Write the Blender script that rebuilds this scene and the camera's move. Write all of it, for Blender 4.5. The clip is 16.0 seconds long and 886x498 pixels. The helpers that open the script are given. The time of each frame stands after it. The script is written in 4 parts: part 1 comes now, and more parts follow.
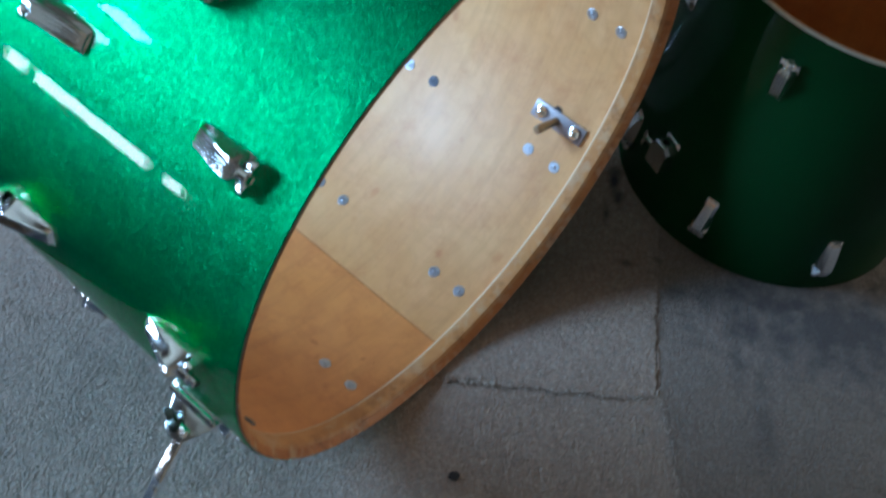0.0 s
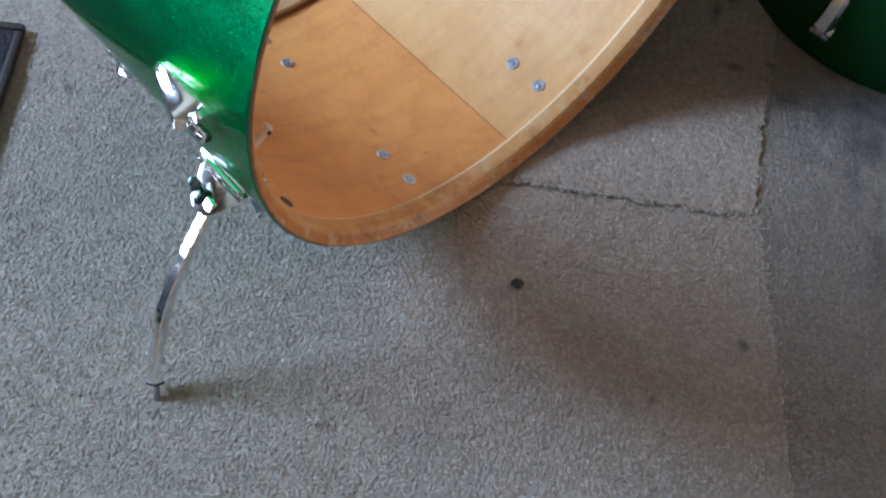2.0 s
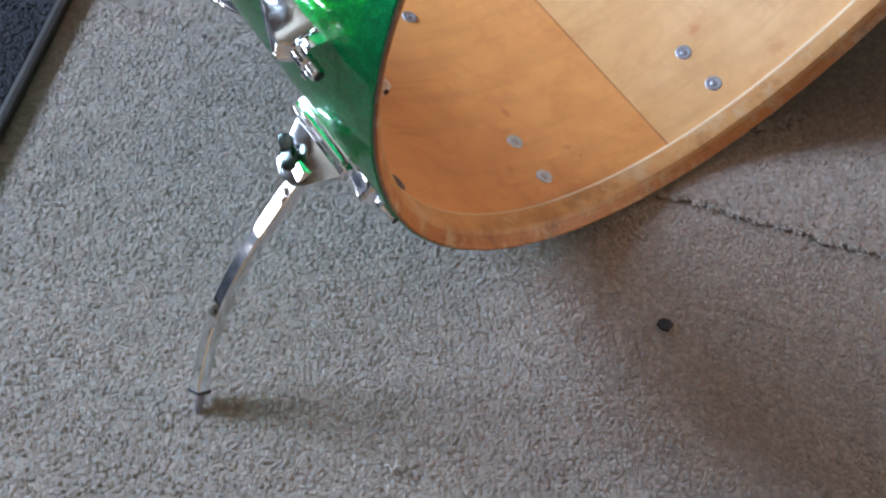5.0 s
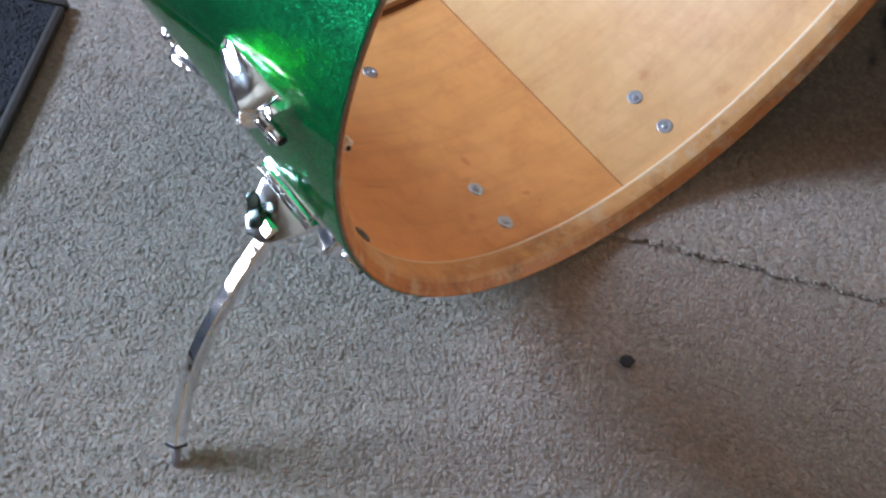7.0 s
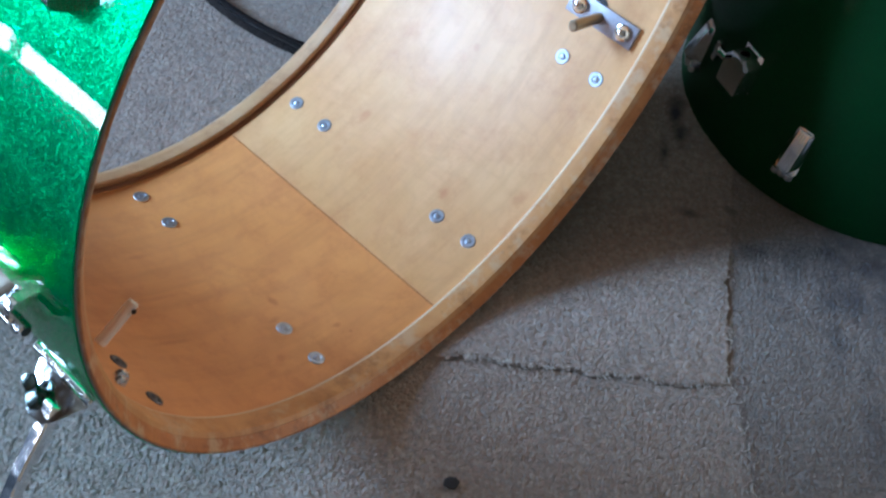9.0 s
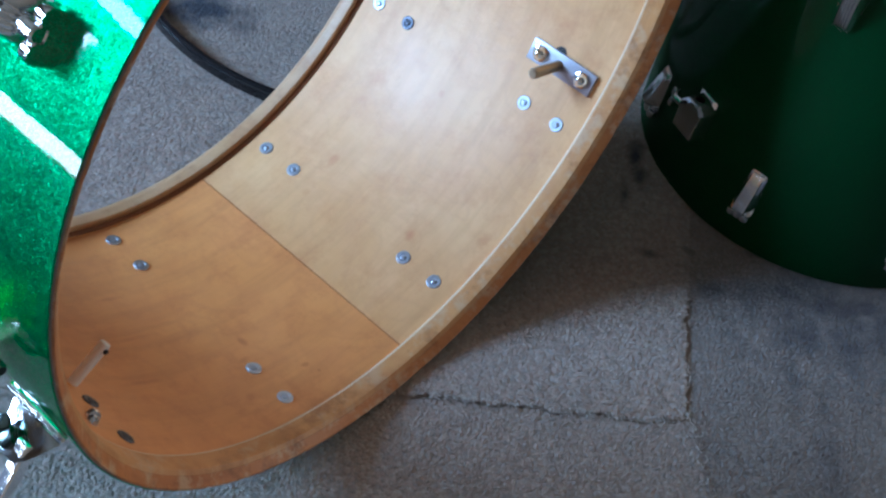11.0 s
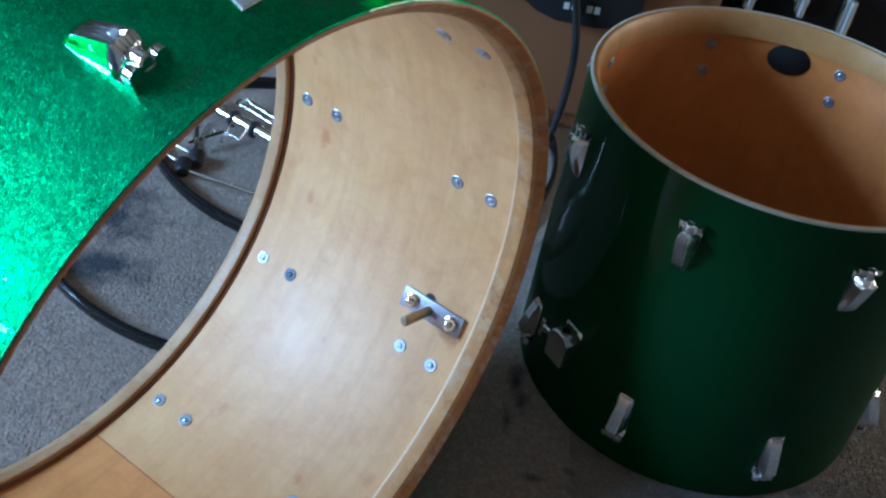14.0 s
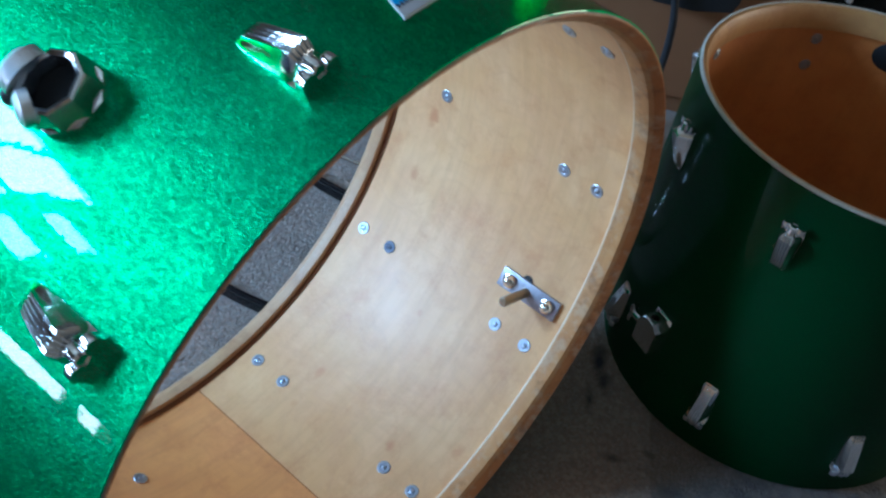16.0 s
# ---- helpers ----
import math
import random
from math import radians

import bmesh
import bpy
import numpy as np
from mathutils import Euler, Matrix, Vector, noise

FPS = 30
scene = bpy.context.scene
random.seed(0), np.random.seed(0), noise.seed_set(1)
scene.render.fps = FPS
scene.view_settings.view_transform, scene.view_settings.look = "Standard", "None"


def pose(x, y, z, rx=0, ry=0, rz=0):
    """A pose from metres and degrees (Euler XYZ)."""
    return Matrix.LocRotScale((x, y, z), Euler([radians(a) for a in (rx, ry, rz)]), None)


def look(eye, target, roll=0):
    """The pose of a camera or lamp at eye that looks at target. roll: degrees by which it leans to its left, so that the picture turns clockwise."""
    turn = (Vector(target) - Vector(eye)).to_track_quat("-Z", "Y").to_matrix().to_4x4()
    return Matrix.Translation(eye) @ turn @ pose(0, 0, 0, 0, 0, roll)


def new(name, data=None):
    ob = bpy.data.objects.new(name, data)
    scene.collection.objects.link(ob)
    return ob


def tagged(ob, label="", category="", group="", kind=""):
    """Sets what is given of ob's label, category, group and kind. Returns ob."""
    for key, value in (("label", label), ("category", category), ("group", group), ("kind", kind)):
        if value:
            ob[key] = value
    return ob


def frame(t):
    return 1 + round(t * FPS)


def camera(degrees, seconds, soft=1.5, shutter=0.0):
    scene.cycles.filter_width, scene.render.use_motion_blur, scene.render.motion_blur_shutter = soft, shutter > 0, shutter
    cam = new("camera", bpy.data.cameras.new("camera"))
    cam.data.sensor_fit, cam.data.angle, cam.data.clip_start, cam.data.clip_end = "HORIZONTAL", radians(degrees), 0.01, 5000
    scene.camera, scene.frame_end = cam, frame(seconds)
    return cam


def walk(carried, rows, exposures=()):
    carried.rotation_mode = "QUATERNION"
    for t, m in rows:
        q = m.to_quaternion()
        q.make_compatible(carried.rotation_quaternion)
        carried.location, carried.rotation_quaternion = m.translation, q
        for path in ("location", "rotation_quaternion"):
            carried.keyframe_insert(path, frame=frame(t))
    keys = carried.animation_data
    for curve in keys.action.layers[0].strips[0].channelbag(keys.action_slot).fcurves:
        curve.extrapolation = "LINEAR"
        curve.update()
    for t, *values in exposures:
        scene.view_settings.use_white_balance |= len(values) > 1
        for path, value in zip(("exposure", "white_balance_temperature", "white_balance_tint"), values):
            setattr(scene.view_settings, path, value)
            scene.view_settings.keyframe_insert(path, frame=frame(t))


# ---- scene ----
# Camera and its walk
cam = camera(44.08, 16.0, soft=2.4, shutter=0.5)
ROWS = [
    (0.0, -0.0472, 0.1136, 1.0440, 38.35, -9.70, 7.04),
    (0.5, -0.0323, 0.0893, 1.0124, 36.53, -8.58, 8.23),
    (1.0, -0.0293, 0.0761, 0.9837, 34.93, -7.79, 8.57),
    (1.5, 0.0228, 0.1091, 0.9272, 30.05, -6.16, 10.76),
    (2.0, 0.0259, 0.1386, 0.9141, 30.22, -6.05, 13.11),
    (2.5, -0.0528, 0.1530, 0.8897, 29.73, -7.43, 15.27),
    (3.0, -0.0708, 0.1567, 0.8576, 31.16, -7.85, 19.03),
    (3.5, -0.0354, 0.1922, 0.7630, 30.17, -5.95, 25.99),
    (3.7, -0.0355, 0.2216, 0.7405, 28.56, -7.80, 23.78),
    (5.8, -0.0488, 0.2312, 0.7204, 30.34, -7.56, 20.89),
    (6.0, -0.0522, 0.2300, 0.7279, 30.06, -8.04, 20.96),
    (6.5, -0.0447, 0.2263, 0.7354, 30.85, -8.07, 19.74),
    (7.0, -0.0342, 0.2243, 0.7489, 32.15, -7.58, 18.55),
    (7.5, -0.0299, 0.2238, 0.7488, 32.87, -7.71, 16.81),
    (8.0, -0.0094, 0.2402, 0.7645, 34.63, -8.05, 13.44),
    (8.5, 0.0057, 0.2563, 0.7751, 36.53, -8.56, 10.93),
    (9.0, 0.0284, 0.2633, 0.7789, 38.32, -7.90, 9.62),
    (9.2, 0.0165, 0.2587, 0.7828, 38.96, -8.67, 9.01),
    (11.3, 0.0438, 0.2471, 0.8091, 41.21, -8.74, 8.25),
    (11.5, 0.0505, 0.2533, 0.8186, 41.88, -8.35, 7.47),
    (12.0, 0.0593, 0.2557, 0.8283, 44.00, -8.48, 5.79),
    (12.5, 0.0630, 0.2490, 0.8371, 45.64, -8.67, 4.92),
    (13.0, 0.0764, 0.2477, 0.8575, 46.75, -8.56, 4.74),
    (13.5, 0.0740, 0.2447, 0.8727, 47.91, -8.37, 4.77),
    (14.0, 0.0780, 0.2468, 0.8947, 50.82, -8.61, 3.72),
    (14.5, 0.0800, 0.2540, 0.9057, 50.83, -7.41, 3.83),
    (15.0, 0.0815, 0.2488, 0.9012, 49.54, -7.37, 5.19),
    (15.5, 0.0618, 0.2467, 0.8965, 48.61, -7.79, 6.81),
    (16.0, 0.0186, 0.2415, 0.9278, 47.46, -9.58, 7.86),
]
EXPOSURES = ((0.0, -0.27, 5420, 7), (1.0, 0.02, 5630, 13), (2.0, 0.33, 5960, 15), (3.5, 0.44, 6180, 19), (6.0, 0.42, 6370, 21), (7.5, 0.36, 6260, 21),
             (9.0, 0.23, 5430, 13), (11.5, -0.04, 5110, 12), (13.0, -0.12, 4960, 11), (14.5, -0.09, 5030, 7), (16.0, -0.15, 4990, 7))
walk(cam, [(t, pose(x, y, z, rx, ry, rz)) for t, x, y, z, rx, ry, rz in ROWS], EXPOSURES)

# World and light: daylight through the west window, plus two added unseen lamps
world = bpy.data.worlds.new("sky")
scene.world = world
world.use_nodes = True
wn = world.node_tree
sky = wn.nodes.new("ShaderNodeTexSky")
sky.sky_type, sky.sun_disc = "NISHITA", False
sky.sun_elevation, sky.sun_rotation = radians(38), radians(250)
wn.nodes["Background"].inputs["Strength"].default_value = 0.05
wn.links.new(sky.outputs[0], wn.nodes["Background"].inputs["Color"])

WALL_X, WIN_Y0, WIN_Y1, WIN_Z0, WIN_Z1 = -2.4, 0.26, 1.20, 0.85, 1.70
LOW_Y0, LOW_Y1, LOW_Z0, LOW_Z1 = -0.50, 0.20, 0.02, 0.20
SIDE_Y0, SIDE_Y1, SIDE_Z0, SIDE_Z1 = 0.03, 0.22, 0.78, 1.42
EAST_X, EAST_Y0, EAST_Y1, EAST_Z0, EAST_Z1 = 2.2, 1.30, 2.30, 0.40, 1.00


def daylight(name, y0, y1, z0, z1, watts, colour):
    """An area lamp outside an opening of the west wall: the sky, except at the added low slot."""
    lamp = bpy.data.lights.new(name, "AREA")
    lamp.shape, lamp.size, lamp.size_y, lamp.energy, lamp.color = "RECTANGLE", y1 - y0, z1 - z0, watts, colour
    new(name, lamp).matrix_world = look((WALL_X - 0.16, (y0 + y1) / 2, (z0 + z1) / 2), (1, (y0 + y1) / 2, (z0 + z1) / 2))


daylight("daylight_window", WIN_Y0, WIN_Y1, WIN_Z0, WIN_Z1, 150, (0.55, 0.78, 1.0))
# Added warm fill lamp out of view, for the inside of the shell.
east = bpy.data.lights.new("fill_lamp_east", "AREA")
east.shape, east.size, east.size_y, east.energy, east.color = "RECTANGLE", EAST_Y1 - EAST_Y0, EAST_Z1 - EAST_Z0, 26, (1.0, 0.79, 0.53)
new("fill_lamp_east", east).matrix_world = look((EAST_X + 0.16, (EAST_Y0 + EAST_Y1) / 2, (EAST_Z0 + EAST_Z1) / 2), (0, (EAST_Y0 + EAST_Y1) / 2, (EAST_Z0 + EAST_Z1) / 2))
# Added low lamp: it makes the bright streak mirrored in the green wrap.
daylight("streak_lamp", LOW_Y0, LOW_Y1, LOW_Z0, LOW_Z1, 11.0, (0.85, 0.93, 1.0))
daylight("daylight_side", SIDE_Y0, SIDE_Y1, SIDE_Z0, SIDE_Z1, 13, (0.55, 0.78, 1.0))


# Helpers
def link_mesh(name, bm, material, smooth=40):
    me = bpy.data.meshes.new(name)
    bmesh.ops.recalc_face_normals(bm, faces=bm.faces)
    bm.to_mesh(me)
    bm.free()
    me.materials.append(material)
    if smooth:
        me.polygons.foreach_set("use_smooth", [True] * len(me.polygons))
        me.set_sharp_from_angle(angle=radians(smooth))
    return me


def part(name, bm, material, parent=None, label="", m=None, smooth=40):
    """One mesh object made from a bmesh (or from a mesh that exists), under a thing or a part."""
    me = bm if isinstance(bm, bpy.types.Mesh) else link_mesh(name, bm, material, smooth)
    ob = new(name, me)
    ob.parent = parent
    if m is not None:
        ob.matrix_basis = m
    return tagged(ob, label)


def thing(name, m, label, category, group="", kind=""):
    ob = new(name)
    ob.matrix_basis = m
    return tagged(ob, label, category, group, kind)


def box(bm, x0, y0, z0, x1, y1, z1, bevel=0.0, m=None):
    made = bmesh.ops.create_cube(bm, size=1.0)["verts"]
    bmesh.ops.transform(bm, matrix=Matrix.Translation(((x0 + x1) / 2, (y0 + y1) / 2, (z0 + z1) / 2)) @ Matrix.Diagonal((x1 - x0, y1 - y0, z1 - z0, 1)), verts=made)
    if bevel:
        edges = list({e for v in made for e in v.link_edges})
        made = list({v for f in bmesh.ops.bevel(bm, geom=edges, offset=bevel, segments=2, affect="EDGES", profile=0.6)["faces"] for v in f.verts} | {v for v in made if v.is_valid})
    if m is not None:
        bmesh.ops.transform(bm, matrix=m, verts=made)
    return bm


def rod(bm, a, b, r, n=14, r2=None, bevel=True):
    """A closed round bar from a to b, its ends slightly rounded."""
    a, b = Vector(a), Vector(b)
    r2 = r if r2 is None else r2
    q = (b - a).to_track_quat("Z", "Y").to_matrix()
    length = (b - a).length
    e = min(r * 0.25, length * 0.2) if bevel else 0
    rings = [(0, r - e), (e, r), (length - e, r2), (length, r2 - e)] if e else [(0, r), (length, r2)]
    rows = []
    for z, rr in rings:
        rows.append([bm.verts.new(a + q @ Vector((rr * math.cos(k * math.tau / n), rr * math.sin(k * math.tau / n), z))) for k in range(n)])
    for p, s in zip(rows, rows[1:]):
        for k in range(n):
            bm.faces.new((p[k], p[(k + 1) % n], s[(k + 1) % n], s[k]))
    bm.faces.new(rows[0][::-1])
    bm.faces.new(rows[-1])
    return bm


def sweep(bm, points, ra, rb, n=10, up=(0, 0, 1), square=False):
    """A bar of oval or rectangular section along a line of points."""
    pts = [Vector(p) for p in points]
    rows = []
    for i, p in enumerate(pts):
        t = (pts[min(i + 1, len(pts) - 1)] - pts[max(i - 1, 0)]).normalized()
        s = t.cross(Vector(up)).normalized()
        w = s.cross(t)
        ring = []
        for k in range(n):
            c, d = math.cos((k + 0.5) * math.tau / n), math.sin((k + 0.5) * math.tau / n)
            if square:
                g = max(abs(c), abs(d)) ** 0.96
                c, d = c / g, d / g
            ring.append(bm.verts.new(p + s * c * ra + w * d * rb))
        rows.append(ring)
    for p, q in zip(rows, rows[1:]):
        for k in range(n):
            bm.faces.new((p[k], p[(k + 1) % n], q[(k + 1) % n], q[k]))
    bm.faces.new(rows[0][::-1])
    bm.faces.new(rows[-1])
    return bm


def curve_points(ctrl, n=10):
    """A smooth line through the control points."""
    c = [Vector(p) for p in ctrl]
    out = []
    for i in range(len(c) - 1):
        p0, p1, p2, p3 = c[max(i - 1, 0)], c[i], c[i + 1], c[min(i + 2, len(c) - 1)]
        for k in range(n):
            t = k / n
            out.append(0.5 * ((2 * p1) + (p2 - p0) * t + (2 * p0 - 5 * p1 + 4 * p2 - p3) * t * t + (3 * p1 - p0 - 3 * p2 + p3) * t ** 3))
    return out + [c[-1]]


def lathe(bm, profile, a0=0.0, a1=math.tau, n=192, axis="Y"):
    """Turns a closed outline of (radius, height) round an axis, all the way or from a0 to a1."""
    full = abs(a1 - a0 - math.tau) < 1e-6
    steps = n if full else max(3, int(n * (a1 - a0) / math.tau)) + 1
    rows = []
    for k in range(steps):
        a = a0 + (a1 - a0) * k / (steps if full else steps - 1)
        c, s = math.cos(a), math.sin(a)
        rows.append([bm.verts.new((r * c, h, r * s) if axis == "Y" else (r * c, r * s, h)) for r, h in profile])
    pairs = list(zip(rows, rows[1:])) + ([(rows[-1], rows[0])] if full else [])
    m = len(profile)
    for p, q in pairs:
        for k in range(m):
            bm.faces.new((p[k], p[(k + 1) % m], q[(k + 1) % m], q[k]))
    if not full:
        bm.faces.new(rows[0][::-1])
        bm.faces.new(rows[-1])
    return bm


def prism(bm, outline, z0, z1, m=None, bevel=0.0):
    """A flat plate with the given outline in x and y."""
    low = [bm.verts.new((x, y, z0)) for x, y in outline]
    high = [bm.verts.new((x, y, z1)) for x, y in outline]
    n = len(outline)
    bm.faces.new(low[::-1])
    top = bm.faces.new(high)
    for k in range(n):
        bm.faces.new((low[k], low[(k + 1) % n], high[(k + 1) % n], high[k]))
    made = low + high
    if bevel:
        got = bmesh.ops.bevel(bm, geom=list(top.edges), offset=bevel, segments=2, affect="EDGES", profile=0.6)
        made = [v for v in made if v.is_valid] + got["verts"]
    if m is not None:
        bmesh.ops.transform(bm, matrix=m, verts=list(set(made)))
    return bm


# Materials
class Mat:
    """A node material with short ways to add nodes."""

    def __init__(self, name, **inputs):
        self.m = bpy.data.materials.new(name)
        self.m.use_nodes = True
        self.t = self.m.node_tree
        self.b = self.t.nodes["Principled BSDF"]
        for key, value in inputs.items():
            self.put(key.replace("_", " "), value)
        self.co = self.add("TexCoord").outputs["Object"]

    def put(self, socket, value):
        s = self.b.inputs[socket]
        if isinstance(value, bpy.types.NodeSocket):
            self.t.links.new(value, s)
        else:
            s.default_value = (*value, 1.0) if isinstance(value, tuple) and len(value) == 3 and s.type == "RGBA" else value

    def add(self, kind, **settings):
        n = self.t.nodes.new("ShaderNode" + kind)
        for key, value in settings.items():
            if key in ("data_type", "operation", "blend_type", "feature", "interpolation_type", "noise_dimensions", "distance", "clamp_factor", "wave_type", "bands_direction"):
                set_kind(n, key, value)
            else:
                s = n.inputs[key.replace("_", " ")]
                if isinstance(value, bpy.types.NodeSocket):
                    self.t.links.new(value, s)
                else:
                    s.default_value = value
        return n

    def scaled(self, sx, sy, sz):
        n = self.add("Mapping", Vector=self.co)
        n.inputs["Scale"].default_value = (sx, sy, sz)
        return n.outputs[0]

    def noise(self, scale, detail=4.0, rough=0.55, vector=None):
        return self.add("TexNoise", Vector=vector or self.co, Scale=scale, Detail=detail, Roughness=rough).outputs["Fac"]

    def ramp(self, fac, stops):
        n = self.add("ValToRGB", Fac=fac)
        el = n.color_ramp.elements
        while len(el) < len(stops):
            el.new(0.5)
        for e, (p, c) in zip(el, stops):
            e.position, e.color = p, (*c, 1.0) if isinstance(c, tuple) else (c, c, c, 1.0)
        return n.outputs[0]

    def mix(self, fac, a, b, how="MIX"):
        n = self.t.nodes.new("ShaderNodeMix")
        n.data_type, n.blend_type = "RGBA", how
        for i, v in ((0, fac), (6, a), (7, b)):
            if isinstance(v, bpy.types.NodeSocket):
                self.t.links.new(v, n.inputs[i])
            else:
                n.inputs[i].default_value = (*v, 1.0) if isinstance(v, tuple) and len(v) == 3 else v
        return n.outputs[2]

    def math(self, how, a, b=0.0):
        n = self.t.nodes.new("ShaderNodeMath")
        n.operation = how
        for i, v in enumerate((a, b)):
            if isinstance(v, bpy.types.NodeSocket):
                self.t.links.new(v, n.inputs[i])
            else:
                n.inputs[i].default_value = v
        return n.outputs[0]

    def bump(self, height, strength, distance, normal=None):
        n = self.t.nodes.new("ShaderNodeBump")
        n.inputs["Strength"].default_value, n.inputs["Distance"].default_value = strength, distance
        self.t.links.new(height, n.inputs["Height"])
        if normal is not None:
            self.t.links.new(normal, n.inputs["Normal"])
        self.put("Normal", n.outputs[0])
        return n.outputs[0]

    def mark(self, at, radii, rag=0.4, scale=160.0):
        """A small ragged mark round a point."""
        n = self.add("Mapping", Vector=self.co)
        n.inputs["Location"].default_value = tuple(-a / r for a, r in zip(at, radii))
        n.inputs["Scale"].default_value = tuple(1 / r for r in radii)
        d = self.add("VectorMath", Vector=n.outputs[0])
        d.operation = "LENGTH"
        r = self.math("ADD", d.outputs["Value"], self.math("MULTIPLY", self.math("SUBTRACT", self.noise(scale, 3.0), 0.5), 2 * rag))
        return self.ramp(r, ((0.35, 1.0), (1.0, 0.0)))

    def spot(self, x, y, rx, ry, rag=0.35, scale=30.0, soft=0.5):
        """A ragged round patch: 1 at its middle, 0 outside."""
        n = self.add("Mapping", Vector=self.co)
        n.inputs["Location"].default_value = (-x / rx, -y / ry, 0)
        n.inputs["Scale"].default_value = (1 / rx, 1 / ry, 0)
        d = self.add("VectorMath", Vector=n.outputs[0])
        d.operation = "LENGTH"
        r = self.math("ADD", d.outputs["Value"], self.math("MULTIPLY", self.math("SUBTRACT", self.noise(scale, 3.0), 0.5), 2 * rag))
        return self.ramp(r, ((max(0.0, 1.0 - soft), 1.0), (1.0, 0.0)))


def set_kind(node, key, value):
    if key == "operation":
        node.operation = value
    elif key == "feature":
        node.feature = value
    elif key == "noise_dimensions":
        node.noise_dimensions = value
    elif key == "wave_type":
        node.wave_type = value
    elif key == "bands_direction":
        node.bands_direction = value


def carpet_material(name, tufts):
    """Greige twist pile: each tuft has its own shade, over wider wear, dirt marks and shade painted beside the tom."""
    m = Mat(name, Roughness=0.95)
    fibre = m.noise(900, 4.0, 0.75)
    if tufts:
        own = m.add("NewGeometry").outputs["Random Per Island"]
    else:
        own = m.noise(280, 2.5, 0.6)
    base = m.ramp(own, ((0.0, (0.300, 0.245, 0.203)), (0.5, (0.378, 0.311, 0.259)), (1.0, (0.485, 0.409, 0.350))))
    base = m.mix(m.ramp(fibre, ((0.34, 0.30), (0.54, 0.0))), base, (0.21, 0.172, 0.146))
    tint = m.noise(240, 1.0, 0.5)
    base = m.mix(m.ramp(tint, ((0.52, 0.0), (0.66, 0.35))), base, (0.46, 0.31, 0.27))
    base = m.mix(m.ramp(tint, ((0.34, 0.35), (0.47, 0.0))), base, (0.31, 0.325, 0.33))
    wide = m.noise(3.2, 4.0)
    base = m.mix(m.ramp(wide, ((0.4, 0.0), (0.7, 0.30))), base, (0.29, 0.255, 0.235))
    base = m.mix(m.ramp(m.noise(16, 4.0, 0.65), ((0.50, 0.0), (0.72, 0.30))), base, (0.22, 0.19, 0.17))
    for x, y, rx, ry, much in STAINS_AND_SHADE:
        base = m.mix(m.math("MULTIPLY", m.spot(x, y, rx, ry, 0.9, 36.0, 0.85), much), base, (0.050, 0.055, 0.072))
    # the separate piece beyond the join is greyer
    x, y = m.add("SeparateXYZ", Vector=m.co).outputs[:2]
    join = m.math("ADD", x, m.math("MULTIPLY", m.math("MINIMUM", m.math("SUBTRACT", y, 0.815), 0.0), 0.19))
    beyond = m.ramp(m.math("ADD", m.math("MULTIPLY", m.math("SUBTRACT", join, 0.302), 40.0), 0.5), ((0.45, 0.0), (0.55, 1.0)))
    base = m.mix(m.math("MULTIPLY", beyond, 0.72), base, m.mix(1.0, base, (0.62, 0.66, 0.70), "MULTIPLY"))
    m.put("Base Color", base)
    m.put("Sheen Weight", 0.12)
    m.bump(fibre, 0.7, 0.0012)
    return m.m


# x, y, radii and depth of the dirt marks on the carpet; the broad last one paints shade beside the tom
STAINS_AND_SHADE = ((0.241, 1.140, 0.013, 0.034, 1.0), (0.246, 1.105, 0.015, 0.022, 1.0), (0.231, 1.078, 0.008, 0.028, 0.9), (0.260, 1.002, 0.017, 0.008, 0.8), (0.342, 0.975, 0.040, 0.018, 0.45), (0.445, 0.990, 0.055, 0.018, 0.5),
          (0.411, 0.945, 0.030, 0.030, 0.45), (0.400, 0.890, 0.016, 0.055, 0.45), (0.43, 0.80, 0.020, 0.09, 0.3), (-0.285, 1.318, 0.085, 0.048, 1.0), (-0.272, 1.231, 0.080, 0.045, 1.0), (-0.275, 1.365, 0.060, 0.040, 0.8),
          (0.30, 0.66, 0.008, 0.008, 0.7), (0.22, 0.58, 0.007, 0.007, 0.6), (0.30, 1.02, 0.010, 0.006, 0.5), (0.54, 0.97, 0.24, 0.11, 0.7))


